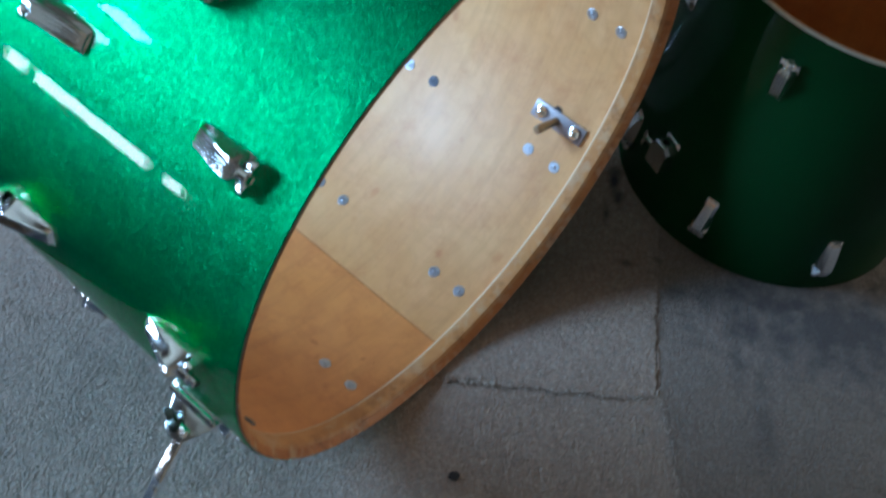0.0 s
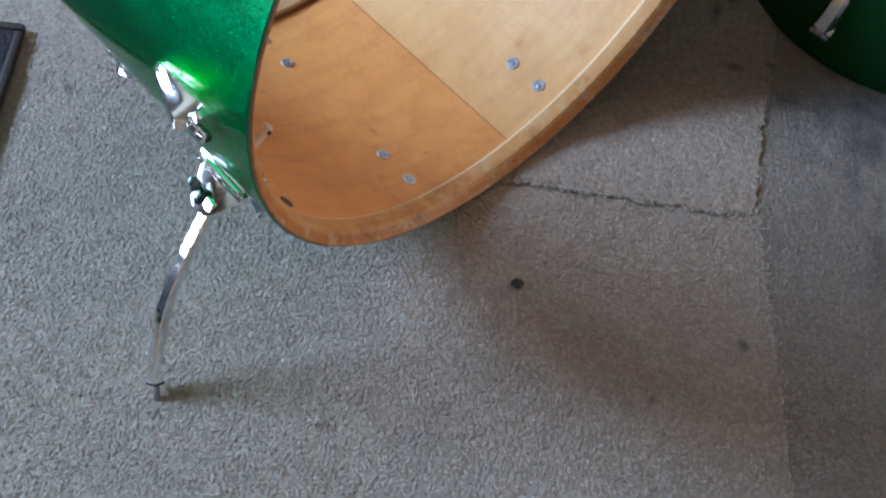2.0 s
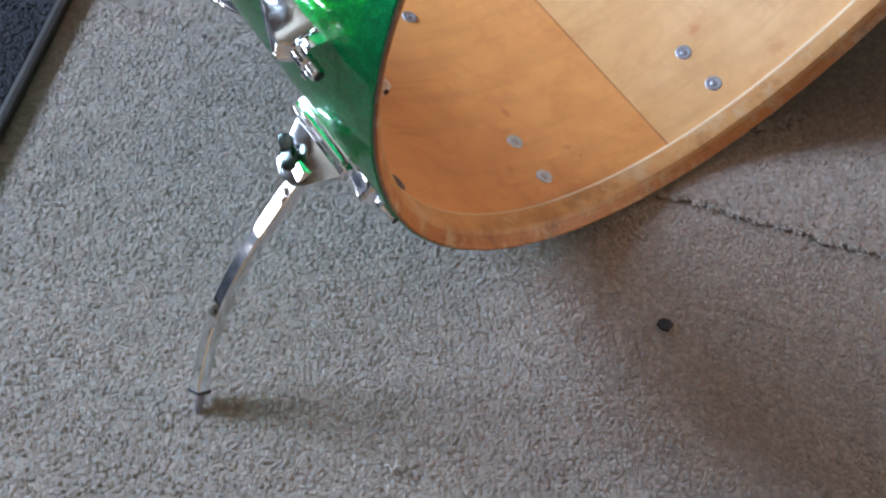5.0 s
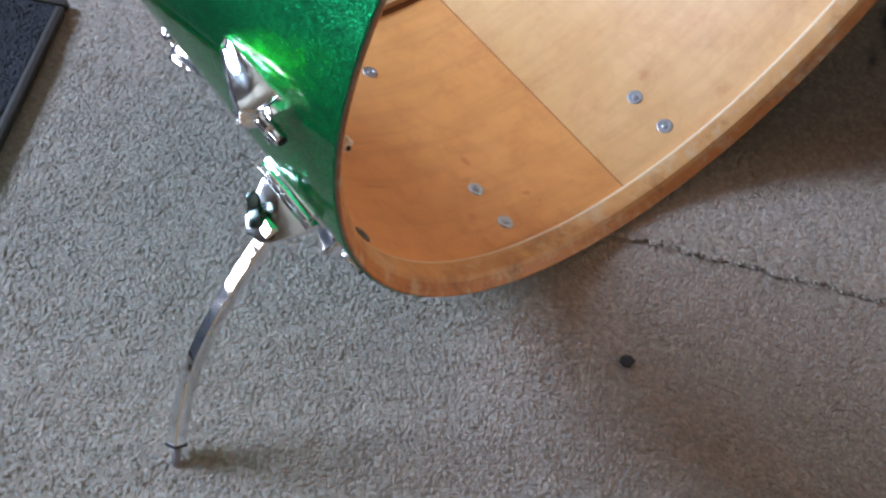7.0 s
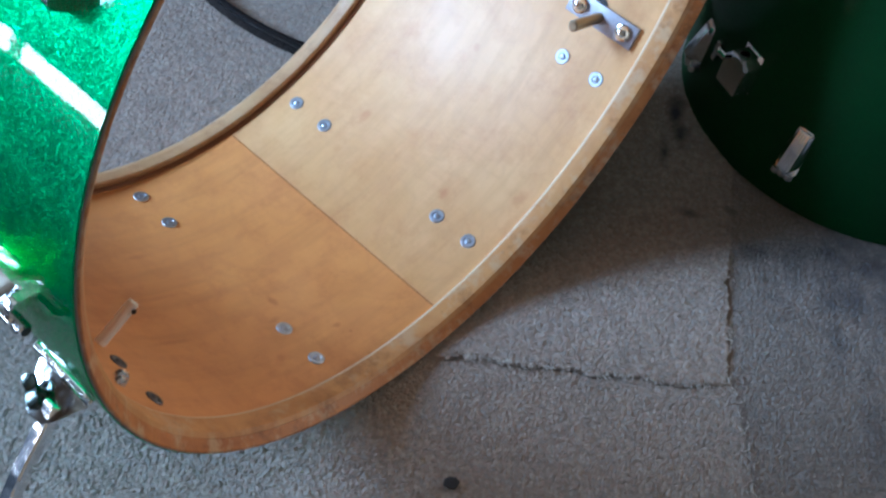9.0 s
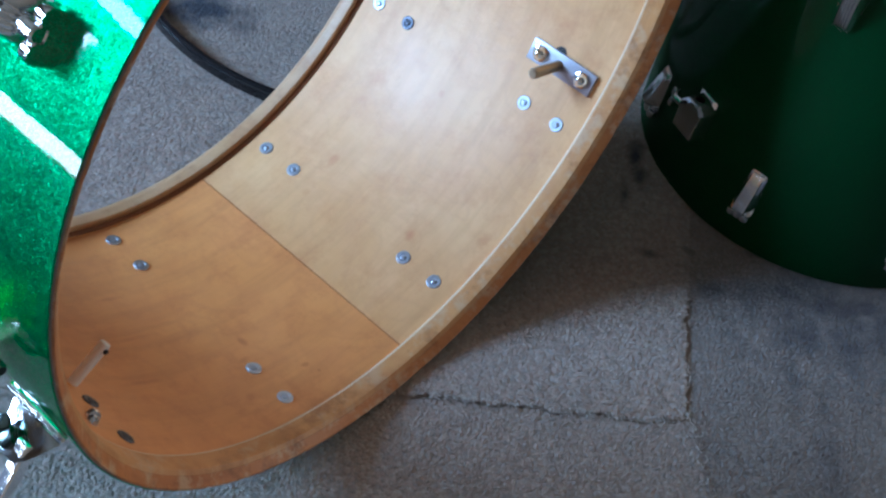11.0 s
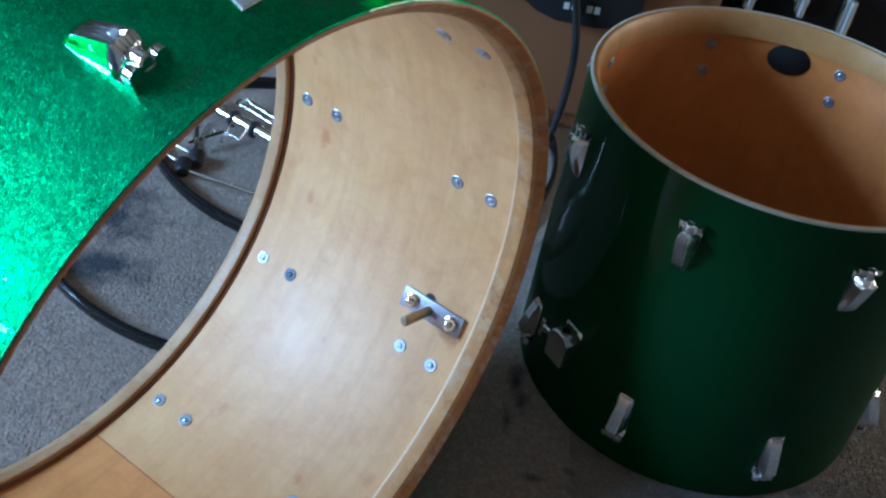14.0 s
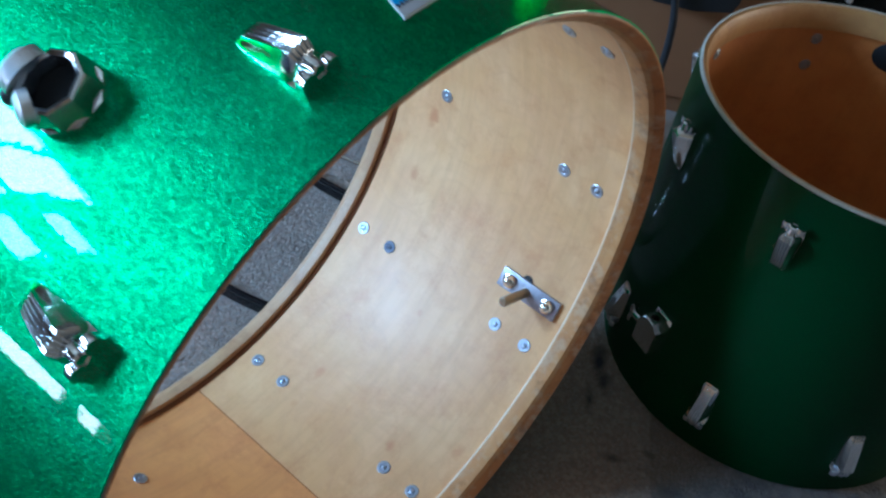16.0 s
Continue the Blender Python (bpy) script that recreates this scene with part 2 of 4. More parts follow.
def sparkle_material(name, dark, light, metal, cells, turn, coat, rough=0.33, wave=0.0):
    """Metal flakes of uneven tilt under a clear, slightly wavy plastic film."""
    m = Mat(name, Metallic=metal, Roughness=rough, Coat_Weight=coat, Coat_Roughness=0.03)
    m.put("Specular IOR Level", 0.5 if metal > 0.5 else 0.15)
    if metal > 0.5:
        m.put("Specular Tint", (0.0, light[1] * 0.9, light[2] * 0.9))
    geo = m.add("NewGeometry")
    tilt, seed = None, None
    for k, size in enumerate((1.0, 0.60)):
        v = m.add("TexVoronoi", Vector=m.scaled(1.0, 0.75, 1.0), Scale=cells * size)
        off = m.t.nodes.new("ShaderNodeVectorMath")
        off.operation = "MULTIPLY_ADD"
        t = turn * (0.75 if k else 0.65)
        m.t.links.new(v.outputs["Color"], off.inputs[0])
        off.inputs[1].default_value, off.inputs[2].default_value = (t, t, t), (-t / 2, -t / 2, -t / 2)
        add = m.t.nodes.new("ShaderNodeVectorMath")
        add.operation = "ADD"
        m.t.links.new(tilt if k else geo.outputs["Normal"], add.inputs[0])
        m.t.links.new(off.outputs[0], add.inputs[1])
        tilt = add.outputs[0]
        seed = v.outputs["Color"] if seed is None else seed
    norm = m.t.nodes.new("ShaderNodeVectorMath")
    norm.operation = "NORMALIZE"
    m.t.links.new(tilt, norm.inputs[0])
    m.put("Normal", norm.outputs[0])
    sep = m.add("SeparateColor", Color=seed)
    col = m.mix(m.ramp(sep.outputs[0], ((0.15, 0.0), (0.95, 1.0))), dark, light)
    clump = m.noise(230, 3.0, 0.6, m.scaled(1.0, 0.6, 1.0))
    col = m.mix(m.ramp(clump, ((0.42, 0.30), (0.60, 0.0))), col, dark)
    col = m.mix(m.ramp(m.noise(30, 4.0, 0.65, m.scaled(1.0, 0.35, 1.0)), ((0.40, 0.0), (0.72, 0.45))), col, dark)
    m.put("Base Color", col)
    if wave:
        n = m.t.nodes.new("ShaderNodeBump")
        n.inputs["Strength"].default_value, n.inputs["Distance"].default_value = 1.0, wave
        m.t.links.new(m.mix(0.3, m.noise(38, 2.0, 0.5), m.noise(150, 2.0, 0.5)), n.inputs["Height"])
        m.put("Coat Normal", n.outputs[0])
    return m.m


# scuffs and knots inside the drum: degrees round it, metres along it, the two radii, how dark
ORANGE_MARKS = ((-99.2, -0.073, 0.005, 0.003, 0.7), (-98.2, -0.085, 0.002, 0.002, 0.9), (-107.0, -0.040, 0.006, 0.004, 0.5), (-104.4, -0.022, 0.004, 0.007, 0.75), (-112.0, -0.075, 0.006, 0.004, 0.4), (-99.0, -0.112, 0.0025, 0.0025, 0.7), (-122.0, 0.02, 0.022, 0.0035, 0.45), (-128.0, -0.03, 0.026, 0.003, 0.4), (-118.0, 0.07, 0.02, 0.003, 0.4), (-95.0, 0.05, 0.012, 0.004, 0.3))
PALE_MARKS = ((-5.2, 0.110, 0.014, 0.008, 1.0), (-18.8, 0.111, 0.011, 0.006, 0.7), (-46.4, 0.09, 0.012, 0.010, 0.5), (-67.0, -0.040, 0.008, 0.006, 0.8), (-65.0, 0.074, 0.012, 0.006, 0.6), (-42.5, 0.026, 0.006, 0.004, 0.5), (11.0, 0.126, 0.008, 0.004, 0.6), (-60.0, -0.10, 0.012, 0.007, 0.5), (-55.0, -0.065, 0.008, 0.010, 0.35), (-66.0, 0.02, 0.010, 0.003, 0.3), (-40.0, 0.06, 0.009, 0.009, 0.3), (-73.0, 0.07, 0.006, 0.005, 0.4), (14.0, 0.12, 0.010, 0.006, 0.35), (-31.0, -0.02, 0.012, 0.007, 0.25))


def maple_material(name, pale, mid, deep, gloss=0.50, coat=0.85, marks=(), patch=0.0):
    """Lacquered ply with a cloudy figure, its grain running round the shell."""
    m = Mat(name, Coat_Weight=coat, Coat_Roughness=0.53)
    grain = m.noise(14, 5.0, 0.6, m.scaled(0.6, 5.0, 0.6))
    fine = m.noise(60, 5.0, 0.6, m.scaled(0.5, 9.0, 0.5))
    cloud = m.noise(9, 5.0, 0.62)
    curl = m.noise(26, 3.0, 0.55, m.scaled(1.0, 0.7, 1.0))
    col = m.ramp(cloud, ((0.3, mid), (0.68, pale)))
    col = m.mix(m.ramp(curl, ((0.40, 0.0), (0.66, 0.65))), col, mid)
    col = m.mix(m.ramp(m.noise(11, 4.0, 0.6, m.scaled(1.0, 1.6, 1.0)), ((0.45, 0.0), (0.65, 0.22))), col, (pale[0] * 0.98, pale[1] * 0.90, pale[2] * 1.05))
    col = m.mix(m.ramp(grain, ((0.44, 0.0), (0.76, 0.34))), col, deep)
    col = m.mix(m.ramp(fine, ((0.52, 0.0), (0.85, 0.14))), col, deep)
    # thin winding figure lines
    wind = m.add("TexNoise", Vector=m.scaled(1.0, 0.8, 1.0), Scale=17.0, Detail=2.5, Roughness=0.5, Distortion=1.3).outputs["Fac"]
    vein = m.ramp(m.math("ABSOLUTE", m.math("SUBTRACT", wind, 0.5)), ((0.0, 0.22), (0.035, 0.10), (0.09, 0.0)))
    col = m.mix(vein, col, (mid[0] * 0.80, mid[1] * 0.72, mid[2] * 0.85))
    blotch = m.noise(24, 6.0, 0.75)
    col = m.mix(m.ramp(blotch, ((0.50, 0.0), (0.70, 0.38))), col, (deep[0] * 1.2, deep[1], deep[2] * 0.9))
    for th, s, ra, rs, much in marks:
        col = m.mix(m.math("MULTIPLY", m.mark((0.296 * math.cos(radians(th)), s, 0.296 * math.sin(radians(th))), (ra, rs, ra), 0.8, 110.0), 0.72 * much), col, (deep[0] * 1.2, deep[1], deep[2] * 0.85))
    if patch:
        worn = m.ramp(m.noise(46, 5.0, 0.7), ((0.50, 0.0), (0.62, patch)))
        col = m.mix(worn, col, (0.62, 0.45, 0.28))
        dirt = m.ramp(m.noise(31, 6.0, 0.75), ((0.53, 0.0), (0.68, patch)))
        col = m.mix(dirt, col, tuple(c * 0.7 for c in deep))
    m.put("Base Color", col)
    m.put("Roughness", m.ramp(cloud, ((0.3, gloss - 0.06), (0.7, gloss + 0.1))))
    m.put("Coat Normal", m.bump(m.mix(0.45, curl, m.noise(64, 3.0, 0.6)), 0.55, 0.0018))
    return m.m


def metal_material(name, colour, rough, spots=0.15, metal=1.0, wave=0.0):
    m = Mat(name, Metallic=metal)
    n = m.noise(90, 5.0, 0.65)
    m.put("Base Color", m.mix(m.ramp(n, ((0.55, 0.0), (0.8, spots))), colour, tuple(c * 0.45 for c in colour)))
    m.put("Roughness", m.ramp(n, ((0.35, rough), (0.8, rough + 0.16))))
    if wave:
        m.bump(m.noise(70, 1.5, 0.4), 1.0, wave)
    return m.m


def plain_material(name, colour, rough, scale=60.0, vary=0.35, metal=0.0, bump=0.15):
    m = Mat(name, Metallic=metal)
    n = m.noise(scale, 5.0, 0.6)
    m.put("Base Color", m.mix(n, tuple(c * (1 - vary) for c in colour), tuple(min(1.0, c * (1 + vary)) for c in colour)))
    m.put("Roughness", m.ramp(n, ((0.3, max(0.02, rough - 0.08)), (0.75, min(1.0, rough + 0.1)))))
    m.bump(n, bump, 0.002)
    return m.m


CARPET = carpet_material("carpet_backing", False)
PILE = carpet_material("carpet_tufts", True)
GREEN = sparkle_material("green_sparkle_wrap", (0.0, 0.16, 0.049), (0.0, 0.66, 0.228), 1.0, 2900.0, 0.62, 0.70, 0.38, 0.00008)
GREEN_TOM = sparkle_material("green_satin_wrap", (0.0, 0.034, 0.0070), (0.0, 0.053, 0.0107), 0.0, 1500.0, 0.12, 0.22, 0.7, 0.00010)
PLY_PALE = maple_material("maple_ply_pale", (0.82, 0.505, 0.228), (0.73, 0.395, 0.148), (0.44, 0.175, 0.05), marks=PALE_MARKS)
PLY_ORANGE = maple_material("maple_ply_orange", (0.81, 0.365, 0.108), (0.72, 0.298, 0.078), (0.38, 0.130, 0.032), coat=0.6, marks=ORANGE_MARKS)
RING_WOOD = maple_material("maple_ring", (0.64, 0.42, 0.22), (0.54, 0.32, 0.15), (0.26, 0.12, 0.045), 0.45, 0.15, patch=0.25)
EDGE_WOOD = maple_material("bare_edge_wood", (0.66, 0.275, 0.080), (0.50, 0.185, 0.048), (0.20, 0.060, 0.016), 0.5, 0.1, patch=0.65)
NEAR_RING = maple_material("worn_ring_wood", (0.70, 0.385, 0.15), (0.60, 0.290, 0.095), (0.28, 0.105, 0.034), 0.5, 0.10, patch=0.55)
GROOVE = maple_material("gap_shade_wood", (0.25, 0.105, 0.04), (0.19, 0.075, 0.03), (0.10, 0.04, 0.015), 0.6, 0.0)
SEAM_WOOD = maple_material("ply_seam_wood", (0.50, 0.205, 0.065), (0.43, 0.160, 0.046), (0.25, 0.085, 0.024), 0.55, 0.2)
TOM_PLY = maple_material("tom_ply", (0.72, 0.285, 0.068), (0.62, 0.225, 0.048), (0.38, 0.115, 0.026), 0.42, 0.5)
TOM_RING = maple_material("tom_ring", (0.60, 0.345, 0.125), (0.52, 0.272, 0.087), (0.33, 0.14, 0.04), 0.45, 0.3)
PALE_WOOD = maple_material("worn_highlight_wood", (0.80, 0.64, 0.43), (0.72, 0.54, 0.33), (0.45, 0.24, 0.10), 0.5, 0.1)
CHROME = metal_material("chrome", (0.90, 0.92, 0.94), 0.05, wave=0.0006)
SATIN = metal_material("satin_chrome", (0.84, 0.85, 0.87), 0.22)
WORN_CHROME = metal_material("worn_chrome", (0.95, 0.96, 0.98), 0.36)
DULL = metal_material("zinc_screw", (0.50, 0.55, 0.63), 0.42, 0.4)
DARK_ZINC = metal_material("tarnished_zinc", (0.13, 0.14, 0.17), 0.45, 0.4)
STEEL = metal_material("grey_steel_plate", (0.36, 0.36, 0.40), 0.42, 0.4)
# Dark base: the chrome wing bolt's black reflections are put into the colour.
DARK_METAL = metal_material("dark_base_chrome", (0.10, 0.12, 0.11), 0.12)
FELT = plain_material("black_felt", (0.008, 0.008, 0.009), 0.97, 300.0)
BLACK = plain_material("black_rubber", (0.022, 0.022, 0.025), 0.5)
GLOSS_BLACK = plain_material("black_lacquer", (0.008, 0.008, 0.010), 0.16, 30.0)
SEAL = plain_material("wrap_edge", (0.29, 0.245, 0.20), 0.5)
PALE_EDGE = plain_material("pale_bearing_edge", (0.62, 0.58, 0.48), 0.5)
BOUNCE_PLASTER = plain_material("warm_bounce_plaster", (0.60, 0.41, 0.25), 0.85, 14.0, 0.08)
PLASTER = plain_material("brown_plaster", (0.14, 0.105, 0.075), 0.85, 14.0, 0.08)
CEILING_CREAM = plain_material("cream_ceiling", (0.42, 0.345, 0.255), 0.9, 14.0, 0.05)
PAINT = plain_material("white_gloss_paint", (0.78, 0.78, 0.76), 0.3, 20.0, 0.05)
MAT_PILE = plain_material("charcoal_mat_pile", (0.029, 0.029, 0.038), 0.95, 330.0, 0.65, 0.0, 0.9)
MAT_EDGE = plain_material("brown_mat_edge", (0.040, 0.032, 0.028), 0.6, 90.0, 0.5)
BROWN_WOOD = plain_material("brown_stained_wood", (0.33, 0.150, 0.066), 0.55, 5.0, 0.25)
WHITE_KEY = plain_material("white_plastic", (0.7, 0.7, 0.7), 0.4, 30.0, 0.05)
BLUE_INK = plain_material("blue_badge_enamel", (0.05, 0.33, 0.62), 0.3, 30.0, 0.1)
GREY_INK = plain_material("grey_badge_print", (0.42, 0.36, 0.33), 0.4, 60.0, 0.15)
DARK_INK = plain_material("dark_badge_print", (0.05, 0.03, 0.04), 0.4, 60.0, 0.2)
BADGE_RIM = plain_material("pale_badge_rim", (0.6, 0.6, 0.55), 0.35, 60.0, 0.1)
FIBRE = plain_material("pale_carpet_yarn", (0.60, 0.56, 0.51), 0.9, 200.0, 0.3)

SEAM_BROWN = plain_material("brown_seam_strip", (0.20, 0.158, 0.124), 0.95, 150.0, 0.5)

# The room
FLOOR_X0, FLOOR_X1, FLOOR_Y0, FLOOR_Y1, ROOM_Z = -2.4, 2.2, -1.8, 2.7, 2.4


def front_edge(x, fray):
    """Where the front edge of the upper carpet piece runs."""
    wob = 0.0016 * np.sin(x * 95) + 0.0012 * np.sin(x * 231 + 1.0) + 0.0005 * fray
    k = np.clip((x + 0.02) / 0.10, 0, 1)
    y = (1 - k) * (0.7675 + 0.033 * (x + 0.14)) + k * (0.782 + 0.112 * (x - 0.06)) + wob
    return y + np.where(x > 0.275, (x - 0.275) ** 2 * 14.0, 0.0)


def side_edge(y, fray):
    """Where its side edge runs, and the faint join that goes on from it."""
    wob = 0.0012 * np.sin(y * 120) + 0.0008 * np.sin(y * 290) + 0.0006 * fray
    return np.where(y > 0.815, 0.297, 0.303 - 0.190 * (y - 0.815)) + wob


def carpet():
    """The backing sheet from wall to wall, a little lower where the tufts stand on it."""
    xs = np.concatenate([np.linspace(FLOOR_X0, -0.66, 24), np.arange(-0.64, 0.785, 0.008), np.linspace(0.80, FLOOR_X1, 20)])
    ys = np.concatenate([np.linspace(FLOOR_Y0, 0.26, 26), np.arange(0.28, 1.67, 0.008), np.linspace(1.69, FLOOR_Y1, 16)])
    x, y = np.meshgrid(xs, ys)
    inside = (x > -0.63) & (x < 0.78) & (y > 0.29) & (y < 1.66)
    z = np.where(inside, 0.0007 * np.sin(x * 9 + 1) * np.sin(y * 7) - 0.0003, 0.0)
    nx, ny = len(xs), len(ys)
    co = np.stack([x, y, z], -1).reshape(-1, 3)
    idx = np.arange(nx * ny).reshape(ny, nx)
    quads = np.stack([idx[:-1, :-1], idx[:-1, 1:], idx[1:, 1:], idx[1:, :-1]], -1).reshape(-1, 4)
    me = bpy.data.meshes.new("floor")
    me.vertices.add(len(co))
    me.vertices.foreach_set("co", co.astype(np.float32).ravel())
    me.loops.add(quads.size)
    me.loops.foreach_set("vertex_index", quads.astype(np.int32).ravel())
    me.polygons.add(len(quads))
    me.polygons.foreach_set("loop_start", np.arange(0, quads.size, 4, dtype=np.int32))
    me.polygons.foreach_set("use_smooth", [True] * len(quads))
    me.update(calc_edges=True)
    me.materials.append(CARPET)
    floor = tagged(new("floor", me), "grey taupe tufted carpet with frayed cut seams, dirt marks and painted shade", "carpet", "", "structure")
    # dark brown strips that darken the gaps of the cut seams
    xs, ys = np.arange(0.052, 0.305, 0.006), np.arange(0.80, 0.95, 0.006)
    front, side = front_edge(xs, 0.0), side_edge(ys, 0.0)
    half = 0.0007 + 0.0004 * np.sin(xs * 180)
    for mid, dx, dy in ((np.stack([xs, front - 0.0021], -1), 0 * xs, half), (np.stack([side + 0.0024, ys], -1), 0 * ys + 0.0020, 0 * ys)):
        bm = bmesh.new()
        lift = 0.0007 * np.sin(mid[:, 0] * 9 + 1) * np.sin(mid[:, 1] * 7) + 0.0002
        rows = [(bm.verts.new((x - a, y - b, z)), bm.verts.new((x + a, y + b, z))) for (x, y), a, b, z in zip(mid.tolist(), dx.tolist(), dy.tolist(), lift.tolist())]
        for (a, b), (c, d) in zip(rows, rows[1:]):
            bm.faces.new((a, c, d, b))
        bmesh.ops.recalc_face_normals(bm, faces=bm.faces)
        part("seam_strip", bm, SEAM_BROWN, floor, "dark brown strip in a cut seam")
    return floor


def tuft_mesh(name, x, y, z0, tall, wide, rng, material):
    """One mesh of small leaning six-sided clumps of yarn."""
    n = len(x)
    lean = rng.uniform(0, math.tau, n)
    lean_x, lean_y = 0.0010 * np.cos(lean), 0.0010 * np.sin(lean)
    turn = rng.uniform(0, math.tau, n)
    rows = []
    for k in range(6):
        a = turn + k * math.tau / 6
        r = wide * rng.uniform(0.6, 1.3, n)
        rows.append(np.stack([x + r * np.cos(a), y + r * np.sin(a), z0 + tall * 0.41 * rng.uniform(0.6, 1.3, n)], -1))
    rows.append(np.stack([x + lean_x, y + lean_y, z0 + tall], -1))
    co = np.stack(rows, 1).reshape(-1, 3)
    first = (np.arange(n) * 7)[:, None]
    tris = [(k, (k + 1) % 6, 6) for k in range(6)]
    index = (first[:, :, None] + np.array(tris)[None]).reshape(-1, 3).astype(np.int32)
    me = bpy.data.meshes.new(name)
    me.vertices.add(len(co))
    me.vertices.foreach_set("co", co.astype(np.float32).ravel())
    me.loops.add(index.size)
    me.loops.foreach_set("vertex_index", index.ravel())
    me.polygons.add(len(index))
    me.polygons.foreach_set("loop_start", np.arange(0, index.size, 3, dtype=np.int32))
    me.polygons.foreach_set("use_smooth", [True] * len(index))
    me.update(calc_edges=True)
    me.materials.append(material)
    return me


def carpet_pile():
    """The tufts of the carpet where it is seen from near by: low leaning clumps of yarn, parted along the cut seams."""
    rng = np.random.default_rng(11)
    pitch = 0.0028
    gx, gy = np.meshgrid(np.arange(-0.62, 0.77, pitch), np.arange(0.30, 1.66, pitch))
    gx[1::2] += pitch / 2
    x = (gx + rng.uniform(-0.5, 0.5, gx.shape) * pitch).ravel()
    y = (gy + rng.uniform(-0.5, 0.5, gy.shape) * pitch).ravel()
    seen = (x < np.select([y < 0.6, y < 1.0, y < 1.5], [0.50, 0.64, 0.77], 0.06)) & ~((x < -0.53) & (y < 0.76))
    seen &= np.hypot(x - 0.4492, y - 1.2222) > 0.19
    x, y = x[seen], y[seen]
    fray = rng.standard_normal(len(x))
    past_front = y - front_edge(np.clip(x, -0.7, 0.31), fray)
    past_side = x - side_edge(np.clip(y, 0.45, 1.3), fray)
    on_piece = (past_front > 0) & (past_side < 0)
    clear = np.where(x < 0.05, 0.0022, 0.0032)
    keep = ~((past_side < 0) & (past_front > -clear) & (past_front < 0.0004))
    keep &= ~((past_front > 0) & (past_side > -0.0005) & (past_side < np.where(y < 0.95, 0.0054, 0.0020)))
    near_seam = (np.abs(past_side) < 0.004) & (y < 0.81)
    x, y, on_piece, near_seam = x[keep], y[keep], on_piece[keep], near_seam[keep]
    n = len(x)
    lift = np.where(on_piece, np.where(x < 0.05, 0.0013, 0.0028), 0.0) + np.where(near_seam, 0.0009, 0.0)
    z0 = 0.0007 * np.sin(x * 9 + 1) * np.sin(y * 7) - 0.0008 + lift
    tall = rng.uniform(0.0014, 0.0022, n) + 0.0010 * np.sin(x * 700 + 3 * np.sin(y * 230)) * np.sin(y * 640 + 3 * np.sin(x * 250))
    wide = rng.uniform(0.0016, 0.0028, n) * np.where(on_piece, 1.28, 1.0)
    me = tuft_mesh("carpet_pile", x, y, z0, tall, wide, rng, PILE)
    return tagged(new("carpet_pile", me), "short greige twisted carpet tufts with darker dirt marks and painted shade", "carpet pile", "", "stuff")


def slab(name, x0, y0, z0, x1, y1, z1, material, label="", category=""):
    return tagged(part(name, box(bmesh.new(), x0, y0, z0, x1, y1, z1), material), label, category, "", "structure")


carpet()
carpet_pile()
# Unseen walls: brown cuts bounced light, the cream south one adds warm bounce.
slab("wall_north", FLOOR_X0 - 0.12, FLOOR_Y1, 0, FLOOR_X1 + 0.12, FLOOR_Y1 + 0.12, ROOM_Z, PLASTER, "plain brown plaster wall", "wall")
slab("wall_south", FLOOR_X0 - 0.12, FLOOR_Y0 - 0.12, 0, FLOOR_X1 + 0.12, FLOOR_Y0, ROOM_Z, BOUNCE_PLASTER, "unseen south wall, cream to bounce warm light", "wall")
# the opening here is added for the fill lamp
east_wall = tagged(new("wall_east"), "brown plaster wall with an added opening for fill light", "wall", "", "structure")
for y0, y1, z0, z1 in ((FLOOR_Y0, EAST_Y0, 0, ROOM_Z), (EAST_Y0, EAST_Y1, 0, EAST_Z0), (EAST_Y0, EAST_Y1, EAST_Z1, ROOM_Z), (EAST_Y1, FLOOR_Y1, 0, ROOM_Z)):
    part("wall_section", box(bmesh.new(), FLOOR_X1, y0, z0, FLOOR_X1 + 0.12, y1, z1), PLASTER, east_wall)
west = tagged(new("wall_west"), "brown plaster wall with a window and an added low slot", "wall", "", "structure")
for y0, y1, z0, z1 in ((FLOOR_Y0, LOW_Y0, 0, ROOM_Z), (LOW_Y0, LOW_Y1, 0, LOW_Z0), (LOW_Y0, SIDE_Y0, LOW_Z1, ROOM_Z), (SIDE_Y0, LOW_Y1, LOW_Z1, SIDE_Z0), (SIDE_Y0, SIDE_Y1, SIDE_Z1, ROOM_Z), (LOW_Y1, SIDE_Y1, 0, SIDE_Z0),
                       (SIDE_Y1, WIN_Y0, 0, ROOM_Z), (WIN_Y0, WIN_Y1, 0, WIN_Z0), (WIN_Y0, WIN_Y1, WIN_Z1, ROOM_Z), (WIN_Y1, FLOOR_Y1, 0, ROOM_Z)):
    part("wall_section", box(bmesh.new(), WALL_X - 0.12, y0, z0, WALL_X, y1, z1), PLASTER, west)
slab("ceiling", FLOOR_X0 - 0.12, FLOOR_Y0 - 0.12, ROOM_Z, FLOOR_X1 + 0.12, FLOOR_Y1 + 0.12, ROOM_Z + 0.1, CEILING_CREAM, "plain cream ceiling", "ceiling")

# The window with its glazing bars
window = tagged(new("window_1"), "white framed window with glazing bars", "window", "", "structure")
for z0, z1 in ((WIN_Z0, WIN_Z0 + 0.03), (1.15, 1.19), (WIN_Z1 - 0.03, WIN_Z1)):
    part("rail", box(bmesh.new(), WALL_X - 0.08, WIN_Y0 + 0.001, z0, WALL_X - 0.03, WIN_Y1 - 0.001, z1, 0.004), PAINT, window)
